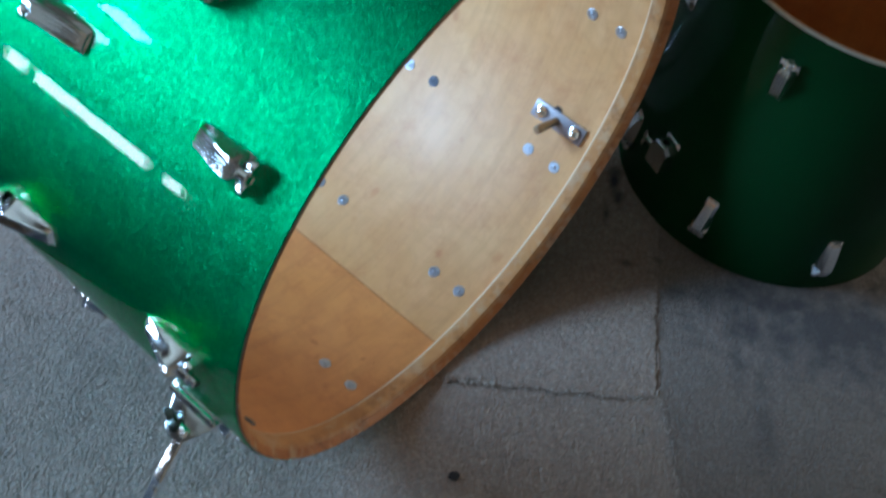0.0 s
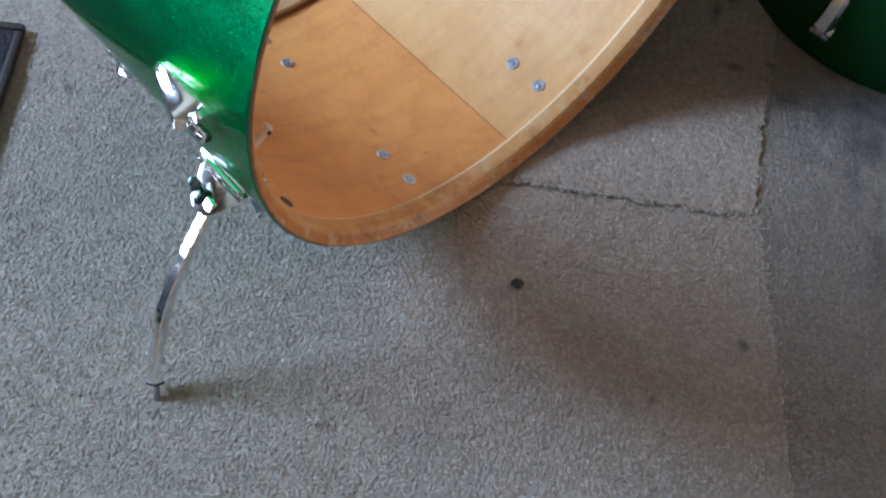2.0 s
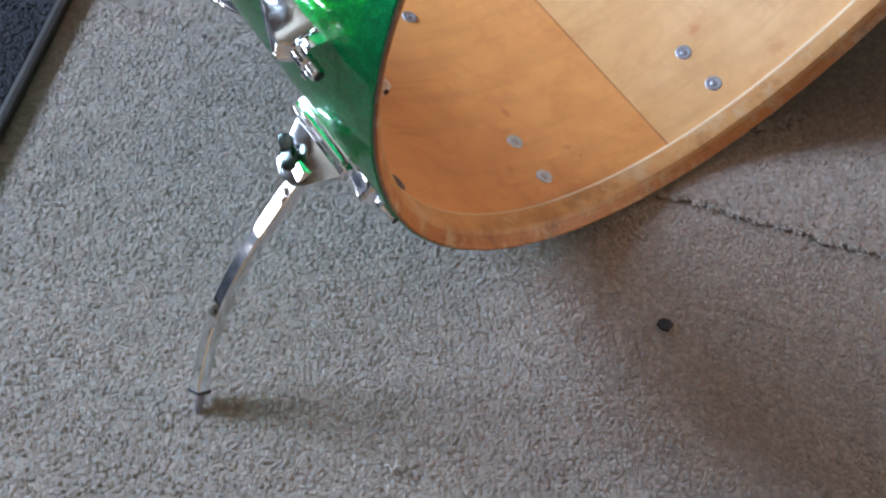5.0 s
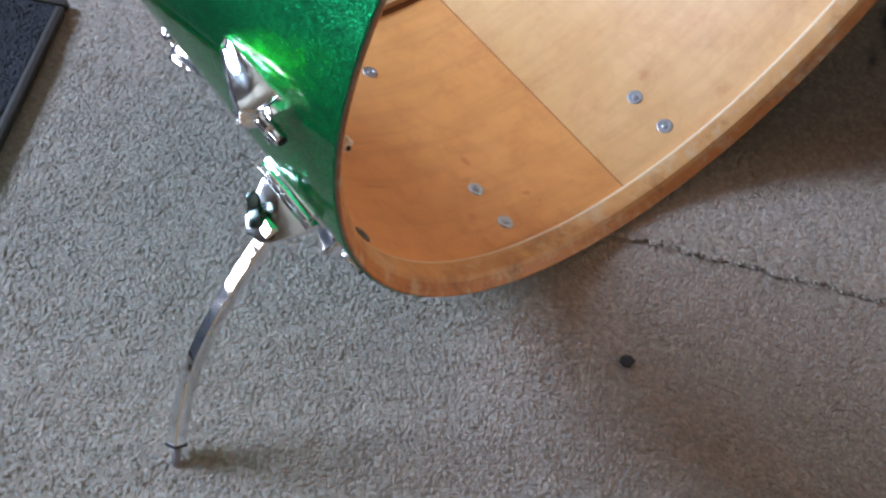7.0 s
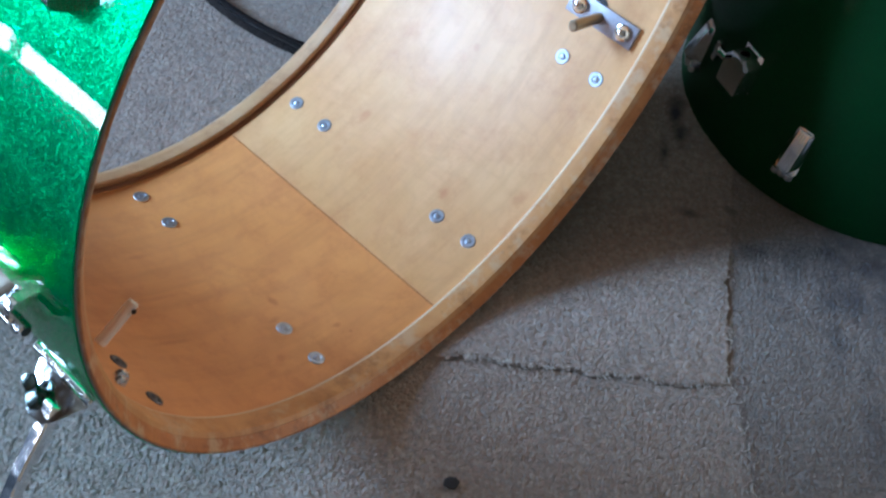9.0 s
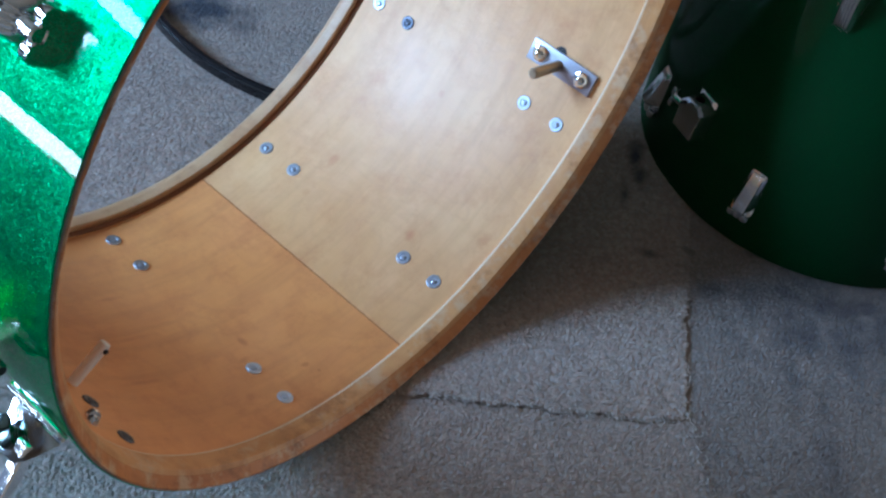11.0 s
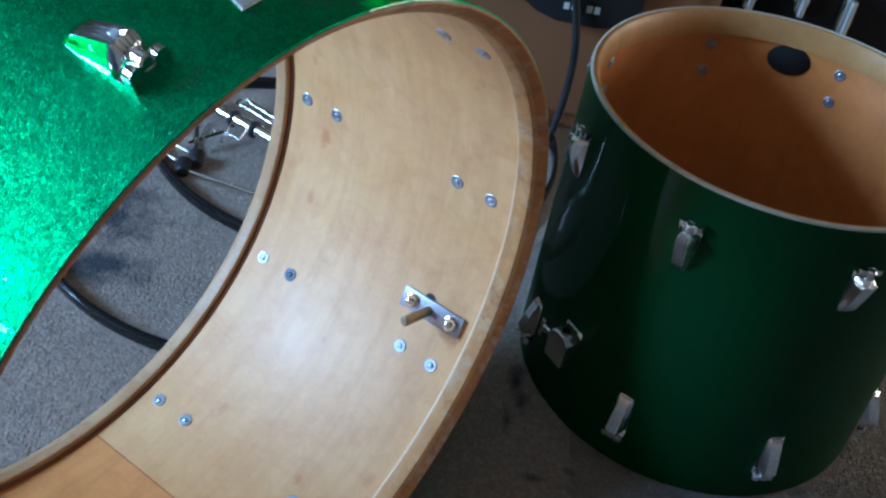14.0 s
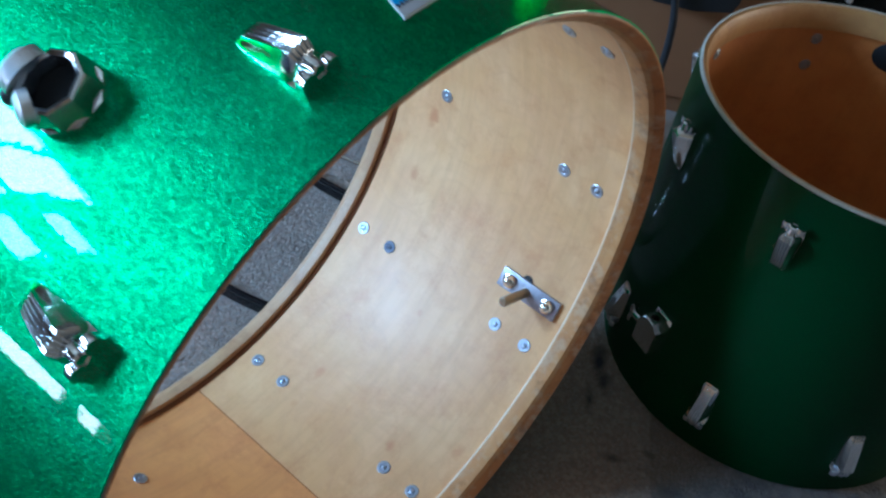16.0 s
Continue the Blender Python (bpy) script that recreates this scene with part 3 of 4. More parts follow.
for y in (WIN_Y0 + 0.015, 0.48, 0.84, WIN_Y1 - 0.015):
    part("stile", box(bmesh.new(), WALL_X - 0.078, y - 0.014, WIN_Z0 + 0.002, WALL_X - 0.032, y + 0.014, WIN_Z1 - 0.002, 0.004), PAINT, window)

for z, w in ((SIDE_Z0 + 0.012, 0.012), (1.13, 0.105), (SIDE_Z1 - 0.012, 0.012)):
    part("rail", box(bmesh.new(), WALL_X - 0.08, SIDE_Y0 + 0.001, z - w, WALL_X - 0.03, SIDE_Y1 - 0.001, z + w, 0.004), PAINT, window)
# bars across the added low slot that break up its mirrored streak
for y, w in ((0.11, 0.015), (-0.34, 0.030)):
    part("stile", box(bmesh.new(), WALL_X - 0.078, y - w, LOW_Z0 + 0.001, WALL_X - 0.032, y + w, LOW_Z1 - 0.001, 0.004), PAINT, window)
# Added frame, never in view, round the fill lamp's opening
window = tagged(new("fill_frame"), "added white frame round the unseen east fill lamp", "window", "", "structure")
for z in (EAST_Z0 + 0.016, EAST_Z1 - 0.016):
    part("rail", box(bmesh.new(), EAST_X + 0.03, EAST_Y0 + 0.001, z - 0.015, EAST_X + 0.08, EAST_Y1 - 0.001, z + 0.015, 0.004), PAINT, window)
for y in (EAST_Y0 + 0.016, (EAST_Y0 + EAST_Y1) / 2, EAST_Y1 - 0.016):
    part("stile", box(bmesh.new(), EAST_X + 0.032, y - 0.014, EAST_Z0 + 0.002, EAST_X + 0.078, y + 0.014, EAST_Z1 - 0.002, 0.004), PAINT, window)

# Fittings that the drums share
def lug_meshes():
    """Hood, base plate, end block and swivel nuts of a lug; its tail at y = 0, the drum's rim towards +y, the shell at z = 0."""
    hood = bmesh.new()
    rows = []
    for y, w, top, h in ((0.0, 0.0088, 0.0070, 0.0034), (0.001, 0.0098, 0.0080, 0.0054), (0.006, 0.0106, 0.0083, 0.0081), (0.016, 0.0115, 0.0086, 0.0130), (0.028, 0.0121, 0.0088, 0.0183), (0.040, 0.0125, 0.0090, 0.0233), (0.0445, 0.0125, 0.0090, 0.0246), (0.0460, 0.0122, 0.0086, 0.0226), (0.0485, 0.0108, 0.0074, 0.0198), (0.0500, 0.0090, 0.0060, 0.0165)):
        w, h, top = w * 1.06, h * 0.84, top * 0.76
        line = [(w, 0.0), (w * 0.985, h * 0.10), (w * 0.90, h * 0.32), (w * 0.775, h * 0.56), (w * 0.63, h * 0.79), (top * 1.10, h * 0.92)]
        for k in range(25):
            u = 1 - 2 * k / 24
            ridge = 0.0015 * (0.5 - 0.5 * math.cos(u * math.pi * 4)) * min(1, h / 0.02)
            line.append((top * 0.96 * u, h * (1.0 - 0.05 * u ** 4) - ridge))
        line += [(-a, b) for a, b in line[5::-1]]
        rows.append([hood.verts.new((a, y, 0.0010 + b)) for a, b in line])
    n = len(rows[0])
    for p, q in zip(rows, rows[1:]):
        for k in range(n):
            hood.faces.new((p[k], p[(k + 1) % n], q[(k + 1) % n], q[k]))
    hood.faces.new(rows[0])
    hood.faces.new(rows[-1])
    base = bmesh.new()
    outline = [(0.0128, 0.0605), (0.0134, 0.0560), (0.0134, 0.044), (0.0124, 0.020), (0.0106, 0.002), (0.0088, -0.0012), (0, -0.0016)]
    outline = outline + [(-x, y) for x, y in outline[-2::-1]]
    prism(base, outline, -0.0006, 0.0020, bevel=0.0008)
    block = bmesh.new()
    lobe = [(0.0086 + 0.0058 * math.cos(radians(a)), 0.0076 + 0.0058 * math.sin(radians(a))) for a in range(-30, 151, 30)]
    outline = [(-0.0136, 0.0), (0.0136, 0.0)] + lobe + [(0.0032, 0.0070), (-0.0032, 0.0070)] + [(-x, y) for x, y in lobe[::-1]]
    prism(block, outline, -0.0032, 0.0032, m=pose(0, 0.0575, 0, 90, 0, 0), bevel=0.0009)
    nut, long_nut = bmesh.new(), bmesh.new()
    rod(nut, (0, 0.0440, 0.0105), (0, 0.0600, 0.0105), 0.0050, 12)
    rod(long_nut, (0, 0.0440, 0.0105), (0, 0.0600, 0.0105), 0.0050, 12)
    rod(long_nut, (0, 0.0595, 0.0105), (0, 0.0680, 0.0105), 0.0040, 14)
    return [link_mesh(k, b, CHROME) for k, b in (("lug_hood", hood), ("lug_base", base), ("lug_block", block), ("swivel_nut", nut), ("swivel_nut", long_nut))]


HOOD, BASE, BLOCK, NUT, LONG_NUT = lug_meshes()


# a black disc paints the shade inside the nut's bore
BORE = link_mesh("bore", rod(bmesh.new(), (0, 0.0675, 0.0105), (0, 0.0684, 0.0105), 0.0029, 14, bevel=False), BLACK)


def lug(parent, m, label, pulled=False):
    ob = part("lug", HOOD, CHROME, parent, label, m)
    part("base_plate", BASE, CHROME, ob)
    part("swivel_nut", LONG_NUT if pulled else NUT, CHROME, ob)
    part("end_block", BLOCK, CHROME, ob)
    if pulled:
        part("bore", BORE, BLACK, ob, "black disc for a threaded bore")
    return ob


def screw_meshes():
    washer = bmesh.new()
    lathe(washer, [(0.0022, 0.0), (0.0022, 0.0003), (0.0034, 0.0004), (0.0040, 0.0011), (0.0062, 0.0011), (0.0069, 0.0005), (0.0069, 0.0)], n=22, axis="Z")
    head = bmesh.new()
    lathe(head, [(0.0001, 0.0002), (0.0001, 0.0017), (0.0018, 0.0016), (0.0026, 0.0011), (0.0028, 0.0002)], n=16, axis="Z")
    box(head, -0.0022, -0.0004, 0.0012, 0.0022, 0.0004, 0.0019)
    return link_mesh("washer", washer, DULL), link_mesh("screw_head", head, DULL, 30)


WASHER, HEAD = screw_meshes()
WASHER_DARK, HEAD_DARK = WASHER.copy(), HEAD.copy()
for me in (WASHER_DARK, HEAD_DARK):
    me.materials[0] = DARK_ZINC


def screw(parent, m, dark=False):
    ob = part("washer", WASHER_DARK if dark else WASHER, DULL, parent, "dark tarnished washer" if dark else "", m)
    part("screw_head", HEAD_DARK if dark else HEAD, DULL, ob, "", pose(0, 0, 0.0002, 0, 0, random.uniform(0, 180)))
    return ob


# The bass drum
DRUM_R, DRUM_IN, NEAR, FAR = 0.302, 0.296, -0.1415, 0.1770
drum = thing("bass_drum", pose(-0.0816, 0.8620, 0.3034, -1.061, 0, 56.15) @ pose(0, 0, -DRUM_R), "green sparkle bass drum shell with both heads off, standing on carpet", "drum")


def on_drum(th, s, r, flip=False, inside=False):
    """A pose on the shell at th degrees round it and s metres along it: z points away from the shell, y along the axis."""
    a = radians(th)
    out = Vector((math.cos(a), 0, math.sin(a)))
    z = -out if inside else out
    y = Vector((0, -1 if flip else 1, 0))
    x = y.cross(z)
    m = Matrix((x, y, z)).transposed().to_4x4()
    m.translation = out * r + Vector((0, s, DRUM_R))
    return m


UP = pose(0, 0, DRUM_R)
part("wrap", lathe(bmesh.new(), [(DRUM_R, NEAR + 0.002), (DRUM_R, FAR - 0.002), (DRUM_R - 0.0008, FAR - 0.0016), (DRUM_R - 0.0008, NEAR + 0.0016)], n=256), GREEN, drum, "green sparkle plastic wrap", UP)
part("wrap_edge", lathe(bmesh.new(), [(DRUM_R - 0.0010, NEAR + 0.0012), (DRUM_R - 0.0010, FAR - 0.0012), (DRUM_R - 0.0022, FAR - 0.0008), (DRUM_R - 0.0022, NEAR + 0.0004)], n=256), SEAL, drum, "dark outer ply edge", UP)
SEAM = radians(-84.2)
for a0, a1, material, label in ((SEAM + 0.0022, SEAM + radians(188), PLY_PALE, "pale lacquered maple ply"), (SEAM + radians(188) + 0.0008, SEAM + math.tau - 0.0006, PLY_ORANGE, "orange lacquered maple ply")):
    part("inner_ply", lathe(bmesh.new(), [(DRUM_IN, NEAR + 0.020), (DRUM_IN, FAR - 0.006), (DRUM_R - 0.0024, FAR - 0.001), (DRUM_R - 0.0024, NEAR + 0.001)], a0, a1, 256), material, drum, label, UP)
part("ply_seam", lathe(bmesh.new(), [(DRUM_IN - 0.00012, NEAR + 0.021), (DRUM_IN - 0.00012, FAR - 0.012), (DRUM_IN + 0.002, FAR - 0.012), (DRUM_IN + 0.002, NEAR + 0.021)], SEAM - 0.0022, SEAM + 0.0026, 1024), SEAM_WOOD, drum, "dark brown seam between two plies", UP)
bevel = [(0.3004, NEAR + 0.0006), (0.2994, NEAR), (0.2984, NEAR + 0.0004), (0.2930, NEAR + 0.0068), (0.2960, NEAR + 0.0072), (0.2996, NEAR + 0.0060)]
part("bearing_edge", lathe(bmesh.new(), bevel, n=256), EDGE_WOOD, drum, "brown worn bevelled bearing edge", UP, 20)
near_ring = [(0.2929, NEAR + 0.0070), (0.2903, NEAR + 0.0100), (0.2899, NEAR + 0.0112), (0.2899, NEAR + 0.0240), (0.2958, NEAR + 0.0240), (0.2958, NEAR + 0.0074)]
part("reinforcing_ring", lathe(bmesh.new(), near_ring, n=256), NEAR_RING, drum, "worn maple reinforcing ring with a pale inner edge", UP, 20)
# worn corner, paler still: the chamfer's highlight is put into its colour
part("worn_highlight", lathe(bmesh.new(), [(0.28985, NEAR + 0.0241), (0.2900, NEAR + 0.0256), (0.2925, NEAR + 0.0272), (0.2958, NEAR + 0.0282), (0.2958, NEAR + 0.0242)], n=256), PALE_WOOD, drum, "pale worn corner of the ring, its highlight in the colour", UP, 20)
far_ring = [(0.2958, FAR), (0.2930, FAR + 0.0006), (0.2903, FAR - 0.002), (0.2895, FAR - 0.0065), (0.2897, FAR - 0.0150), (0.2912, FAR - 0.0165), (0.2958, FAR - 0.0165)]
part("reinforcing_ring", lathe(bmesh.new(), far_ring, n=256), RING_WOOD, drum, "pale maple reinforcing ring", UP)
# Dark brown line: the shadow gap at the far ring is put into its colour.
part("gap_shade", lathe(bmesh.new(), [(0.2962, FAR - 0.0158), (0.2945, FAR - 0.0166), (0.2952, FAR - 0.0195), (0.2945, FAR - 0.0205), (0.2962, FAR - 0.0215)], n=256), GROOVE, drum, "dark brown line, the ring gap's shade in its colour", UP)

LUG_STEP, LUG_START = 36.0, -71.03
for k in range(10):
    th = LUG_START + LUG_STEP * k
    lug(drum, on_drum(th, -0.0415, DRUM_R, flip=True), "chrome lug with a ridged hood", k in (7, 8, 9))
    lug(drum, on_drum(th, 0.0770, DRUM_R), "chrome lug with a ridged hood")
    for s in (-0.0517, -0.0905, 0.1375, 0.0981):
        screw(drum, on_drum(th, s, DRUM_IN, inside=True), (k == 1 and s == 0.0981) or (k == 8 and s < 0))

# the clamp plate inside
plate = part("clamp_plate", box(bmesh.new(), -0.0105, -0.036, 0.0002, 0.0105, 0.036, 0.0042, 0.0008), STEEL, drum, "grey steel clamp plate with two bolts", on_drum(-25.7, -0.068, DRUM_IN, inside=True))
for y in (-0.0238, 0.0238):
    bm = lathe(bmesh.new(), [(0.0001, 0.0), (0.0001, 0.0085), (0.003, 0.008), (0.0052, 0.006), (0.0062, 0.003), (0.0074, 0.0026), (0.0074, 0.0)], n=18, axis="Z")
    part("dome_nut", bm, CHROME, plate, "chrome dome nut", pose(0, y, 0.0043))
part("stud", rod(bmesh.new(), (0, 0.003, 0.0), (-0.010, 0.006, 0.040), 0.0050, 14), metal_material("tarnished_brass", (0.42, 0.34, 0.24), 0.35, 0.4), plate, "tarnished stud")
# a flat black disc paints the shade of a drilled hole
part("vent_hole", lathe(bmesh.new(), [(0.0001, 0.0), (0.0001, 0.0006), (0.0060, 0.0006), (0.0060, 0.0)], n=24, axis="Z"), BLACK, drum, "black disc for a drilled hole", on_drum(-23.9, -0.060, DRUM_IN - 0.0002, inside=True))

# the spur: bracket on the shell, leg curving down to the carpet, its inner end and nuts inside
SPUR = on_drum(-153.5, -0.063, DRUM_R)
bracket = part("spur_bracket", box(bmesh.new(), -0.011, -0.027, -0.001, 0.012, 0.027, 0.0035, 0.0015), CHROME, drum, "chrome spur bracket", SPUR)
gusset = bmesh.new()
prism(gusset, [(-0.026, 0.002), (0.026, 0.002), (0.024, 0.010), (0.010, 0.036), (0.002, 0.041), (-0.010, 0.040), (-0.016, 0.034), (-0.027, 0.012)], -0.0022, 0.0022, m=Matrix(((0, 0, 1, 0), (1, 0, 0, 0), (0, 1, 0, 0), (0, 0, 0, 1))), bevel=0.0008)
part("gusset", gusset, CHROME, bracket, "flat chrome gusset")
part("hinge_bar", rod(bmesh.new(), (0.0045, -0.030, 0.0068), (0.0045, 0.029, 0.0068), 0.0046, 16), CHROME, bracket)
part("hinge_bar", rod(bmesh.new(), (0.0105, -0.026, 0.0055), (0.0105, 0.018, 0.0055), 0.0026, 12), CHROME, bracket)
WINGS = [(0.001, -0.004), (0.007, -0.0058), (0.0135, -0.0048), (0.0155, 0.001), (0.0135, 0.0054), (0.007, 0.0050), (0.001, 0.004)]
for spot, turn, size in (((0.0022, 0.004, 0.028), 62, 0.80),):
    wing = part("wing_bolt", rod(bmesh.new(), spot, (spot[0] + 0.013 * size, spot[1], spot[2]), 0.0066 * size, 16), DARK_METAL, bracket, "dark wing bolt")
    for half in (0, 180):
        part("wing", prism(bmesh.new(), [(x * size, y * size) for x, y in WINGS], -0.0021, 0.0021, m=Matrix.Translation((spot[0] + 0.0115 * size, spot[1], spot[2])) @ pose(0, 0, 0, turn, 0, 0) @ pose(0, 0, 0, 0, 90, 0) @ pose(0, 0, 0, 0, 0, half), bevel=0.0007), DARK_METAL, wing, "dark wing")

leg_ctrl = [(-0.184, 0.578, 0.160), (-0.189, 0.568, 0.146), (-0.201, 0.546, 0.114), (-0.211, 0.523, 0.079), (-0.2155, 0.502, 0.047), (-0.2140, 0.480, 0.020), (-0.2118, 0.4715, 0.0115)]
spur = part("spur_leg", sweep(bmesh.new(), curve_points(leg_ctrl, 8), 0.0054, 0.0050, 24, (-0.51, -0.605, 0.61), True), CHROME, drum, "curved chrome spur leg", drum.matrix_basis.inverted())
part("tip_band", sweep(bmesh.new(), [(-0.2122, 0.4725, 0.0125), (-0.2117, 0.4710, 0.0110)], 0.0059, 0.0055, 12, (-0.51, -0.605, 0.61), True), BLACK, spur, "thin black band")
part("tip", rod(bmesh.new(), (-0.2105, 0.4725, 0.0125), (-0.2085, 0.4610, 0.0006), 0.0030, 14, 0.0026), STEEL, spur, "grey steel tip")
# Near-white and not metal: the pin's bright reflection is put into its colour.
pin = part("spur_end", rod(bmesh.new(), (0, 0, -0.002), (0.004, 0.001, 0.036), 0.0043, 14), metal_material("bright_pin_tone", (0.95, 0.95, 0.93), 0.30, 0.1, 0.0), drum, "chrome spur end with a cross hole, its gleam put into the colour", on_drum(-143.0, -0.031, DRUM_IN, inside=True))
# black rod ends paint the shade of the cross hole
part("cross_hole", rod(bmesh.new(), (0.0035, -0.0050, 0.031), (0.0035, 0.0050, 0.031), 0.0019, 10), BLACK, pin)
for th, s, size in ((-147.2, -0.073, 1.0), (-148.9, -0.080, 0.8)):
    bm = lathe(bmesh.new(), [(0.0001, 0.0), (0.0001, 0.0062 * size), (0.0028 * size, 0.0058 * size), (0.0046 * size, 0.0038 * size), (0.0054 * size, 0.0)], n=6, axis="Z")
    part("bracket_nut", bm, SATIN, drum, "", on_drum(th, s, DRUM_IN, inside=True))

# the mount on top for a holder tube
mount = part("holder_mount", prism(bmesh.new(), [(0.0255 * math.cos(radians(22.5 + 45 * k)), 0.0265 * math.sin(radians(22.5 + 45 * k))) for k in range(8)], -0.001, 0.005, bevel=0.002), CHROME, drum, "octagonal chrome holder mount", on_drum(126.3, 0.0145, DRUM_R))
bm = lathe(bmesh.new(), [(0.0158, 0.004), (0.0245, 0.004), (0.0238, 0.012), (0.0215, 0.0195), (0.0195, 0.0205), (0.0172, 0.0195), (0.0158, 0.012)], n=8, axis="Z")
part("collar", bm, CHROME, mount, "faceted chrome collar", None, 20)
# a black plug paints the shade inside the collar
part("socket", rod(bmesh.new(), (0, 0, 0.003), (0, 0, 0.010), 0.0158, 24), FELT, mount, "black plug for the socket's dark inside")
part("thumb_screw", lathe(bmesh.new(), [(0.0001, 0.0), (0.0001, 0.013), (0.009, 0.0125), (0.0150, 0.009), (0.0160, 0.0)], n=24, axis="Z"), WORN_CHROME, mount, "round chrome thumb screw", pose(-0.004, 0.0175, 0.017, -60, 10, 0))
part("thumb_screw", lathe(bmesh.new(), [(0.0001, 0.0), (0.0001, 0.009), (0.007, 0.0085), (0.0105, 0.006), (0.0110, 0.0)], n=24, axis="Z"), WORN_CHROME, mount, "round chrome thumb screw", pose(-0.0165, 0.001, 0.016, -20, -60, 0))
part("screw_shank", rod(bmesh.new(), (-0.012, 0.016, 0.012), (-0.022, 0.024, 0.013), 0.0055, 12), BLACK, mount)

# the maker's badge, without its lettering
badge = part("badge", prism(bmesh.new(), [(-0.0216, 0.0), (0.0216, 0.0), (0.0250, 0.020), (0.0235, 0.036), (0.0160, 0.044), (0.0080, 0.043), (0.0030, 0.034), (-0.0092, 0.0245)], 0.0, 0.0012, bevel=0.0004), BADGE_RIM, drum, "printed maker's badge with blue and grey fields", on_drum(92.2, -0.0950, DRUM_R) @ pose(0, 0, 0, 0, 0, 7))
part("blue_field", prism(bmesh.new(), [(-0.0148, 0.0108), (0.0215, 0.0108), (0.0234, 0.020), (0.0220, 0.0352), (0.0155, 0.0425), (0.0085, 0.0415), (0.0042, 0.0325), (-0.0080, 0.0238)], 0.0012, 0.0015), BLUE_INK, badge, "blue field")
part("grey_field", prism(bmesh.new(), [(-0.0200, 0.0010), (0.0200, 0.0010), (0.0208, 0.0092), (-0.0160, 0.0092)], 0.0012, 0.0015), GREY_INK, badge, "grey strip")
for k in range(10):
    part("dark_bar", box(bmesh.new(), -0.0150 + 0.0037 * k, 0.0088, 0.0014, -0.0133 + 0.0037 * k, 0.0118, 0.0018), DARK_INK, badge)
part("red_shape", prism(bmesh.new(), [(0.006, 0.0150), (0.0155, 0.0140), (0.0150, 0.0230), (0.0080, 0.0245)], 0.0014, 0.0019), plain_material("dark_red_enamel", (0.16, 0.05, 0.05), 0.3), badge, "dark red shape")
part("pale_shape", prism(bmesh.new(), [(0.003, 0.019), (0.0055, 0.0185), (0.009, 0.0265), (0.0075, 0.0285), (0.0045, 0.0255)], 0.0018, 0.0022), BADGE_RIM, badge, "pale shape")

# The floor tom
TOM_R, TOM_IN, TOM_H = 0.2047, 0.1985, 0.370
tom = thing("floor_tom", pose(0.4492, 1.2222, 0.0005), "dark green floor tom shell with its head and legs off", "drum")
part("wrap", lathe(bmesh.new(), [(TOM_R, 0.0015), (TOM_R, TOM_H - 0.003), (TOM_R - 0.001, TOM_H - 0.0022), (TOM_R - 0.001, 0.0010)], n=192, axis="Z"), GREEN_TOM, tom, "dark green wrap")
part("inner_ply", lathe(bmesh.new(), [(TOM_IN, 0.002), (TOM_IN, TOM_H - 0.026), (TOM_R - 0.0012, TOM_H - 0.010), (TOM_R - 0.0012, 0.001)], n=192, axis="Z"), TOM_PLY, tom, "orange brown ply")
part("reinforcing_ring", lathe(bmesh.new(), [(TOM_IN + 0.0004, TOM_H - 0.032), (TOM_IN - 0.0045, TOM_H - 0.030), (TOM_IN - 0.0050, TOM_H - 0.008), (TOM_IN - 0.0010, TOM_H - 0.0016), (TOM_R - 0.0034, TOM_H - 0.0012), (TOM_R - 0.0034, TOM_H - 0.008)], n=192, axis="Z"), TOM_RING, tom, "maple reinforcing ring")
part("bearing_edge", lathe(bmesh.new(), [(TOM_R - 0.0001, TOM_H - 0.0026), (TOM_R - 0.0008, TOM_H - 0.0004), (TOM_R - 0.0030, TOM_H), (TOM_R - 0.0032, TOM_H - 0.003), (TOM_R - 0.0011, TOM_H - 0.006)], n=192, axis="Z"), PALE_EDGE, tom, "pale bare bearing edge")


def on_tom(deg, z, r, down=False, inside=False):
    a = radians(deg)
    out = Vector((math.cos(a), math.sin(a), 0))
    n = -out if inside else out
    y = Vector((0, 0, -1 if down else 1))
    m = Matrix((y.cross(n), y, n)).transposed().to_4x4()
    m.translation = out * r + Vector((0, 0, z))
    return m


for k in range(8):
    deg = -122.6 + 45 * k
    lug(tom, on_tom(deg + 1.0, 0.2765, TOM_R) @ Matrix.Diagonal((0.85, 0.92, 0.85, 1)), "chrome lug with a ridged hood")
    lug(tom, on_tom(deg + 0.6, 0.097, TOM_R, down=True) @ Matrix.Diagonal((0.85, 0.92, 0.85, 1)), "chrome lug with a ridged hood")
    for z in (0.289, 0.325, 0.092, 0.055):
        screw(tom, on_tom(deg, z, TOM_IN, inside=True))
legb = part("leg_bracket", box(bmesh.new(), -0.0150, -0.025, -0.001, 0.0150, 0.025, 0.004, 0.0015), CHROME, tom, "chrome leg bracket with an empty socket", on_tom(-145.0, 0.110, TOM_R) @ Matrix.Diagonal((0.90, 0.92, 0.88, 1)))
part("bracket_housing", prism(bmesh.new(), [(-0.016, -0.021), (0.016, -0.021), (0.017, 0.014), (0.009, 0.023), (-0.009, 0.023), (-0.017, 0.014)], 0.003, 0.028, bevel=0.004), CHROME, legb)
# a black plug paints the shade of the leg socket
part("socket", rod(bmesh.new(), (0, 0.0175, 0.017), (0, 0.0238, 0.017), 0.0062, 16), GLOSS_BLACK, legb, "black plug for an empty leg socket")
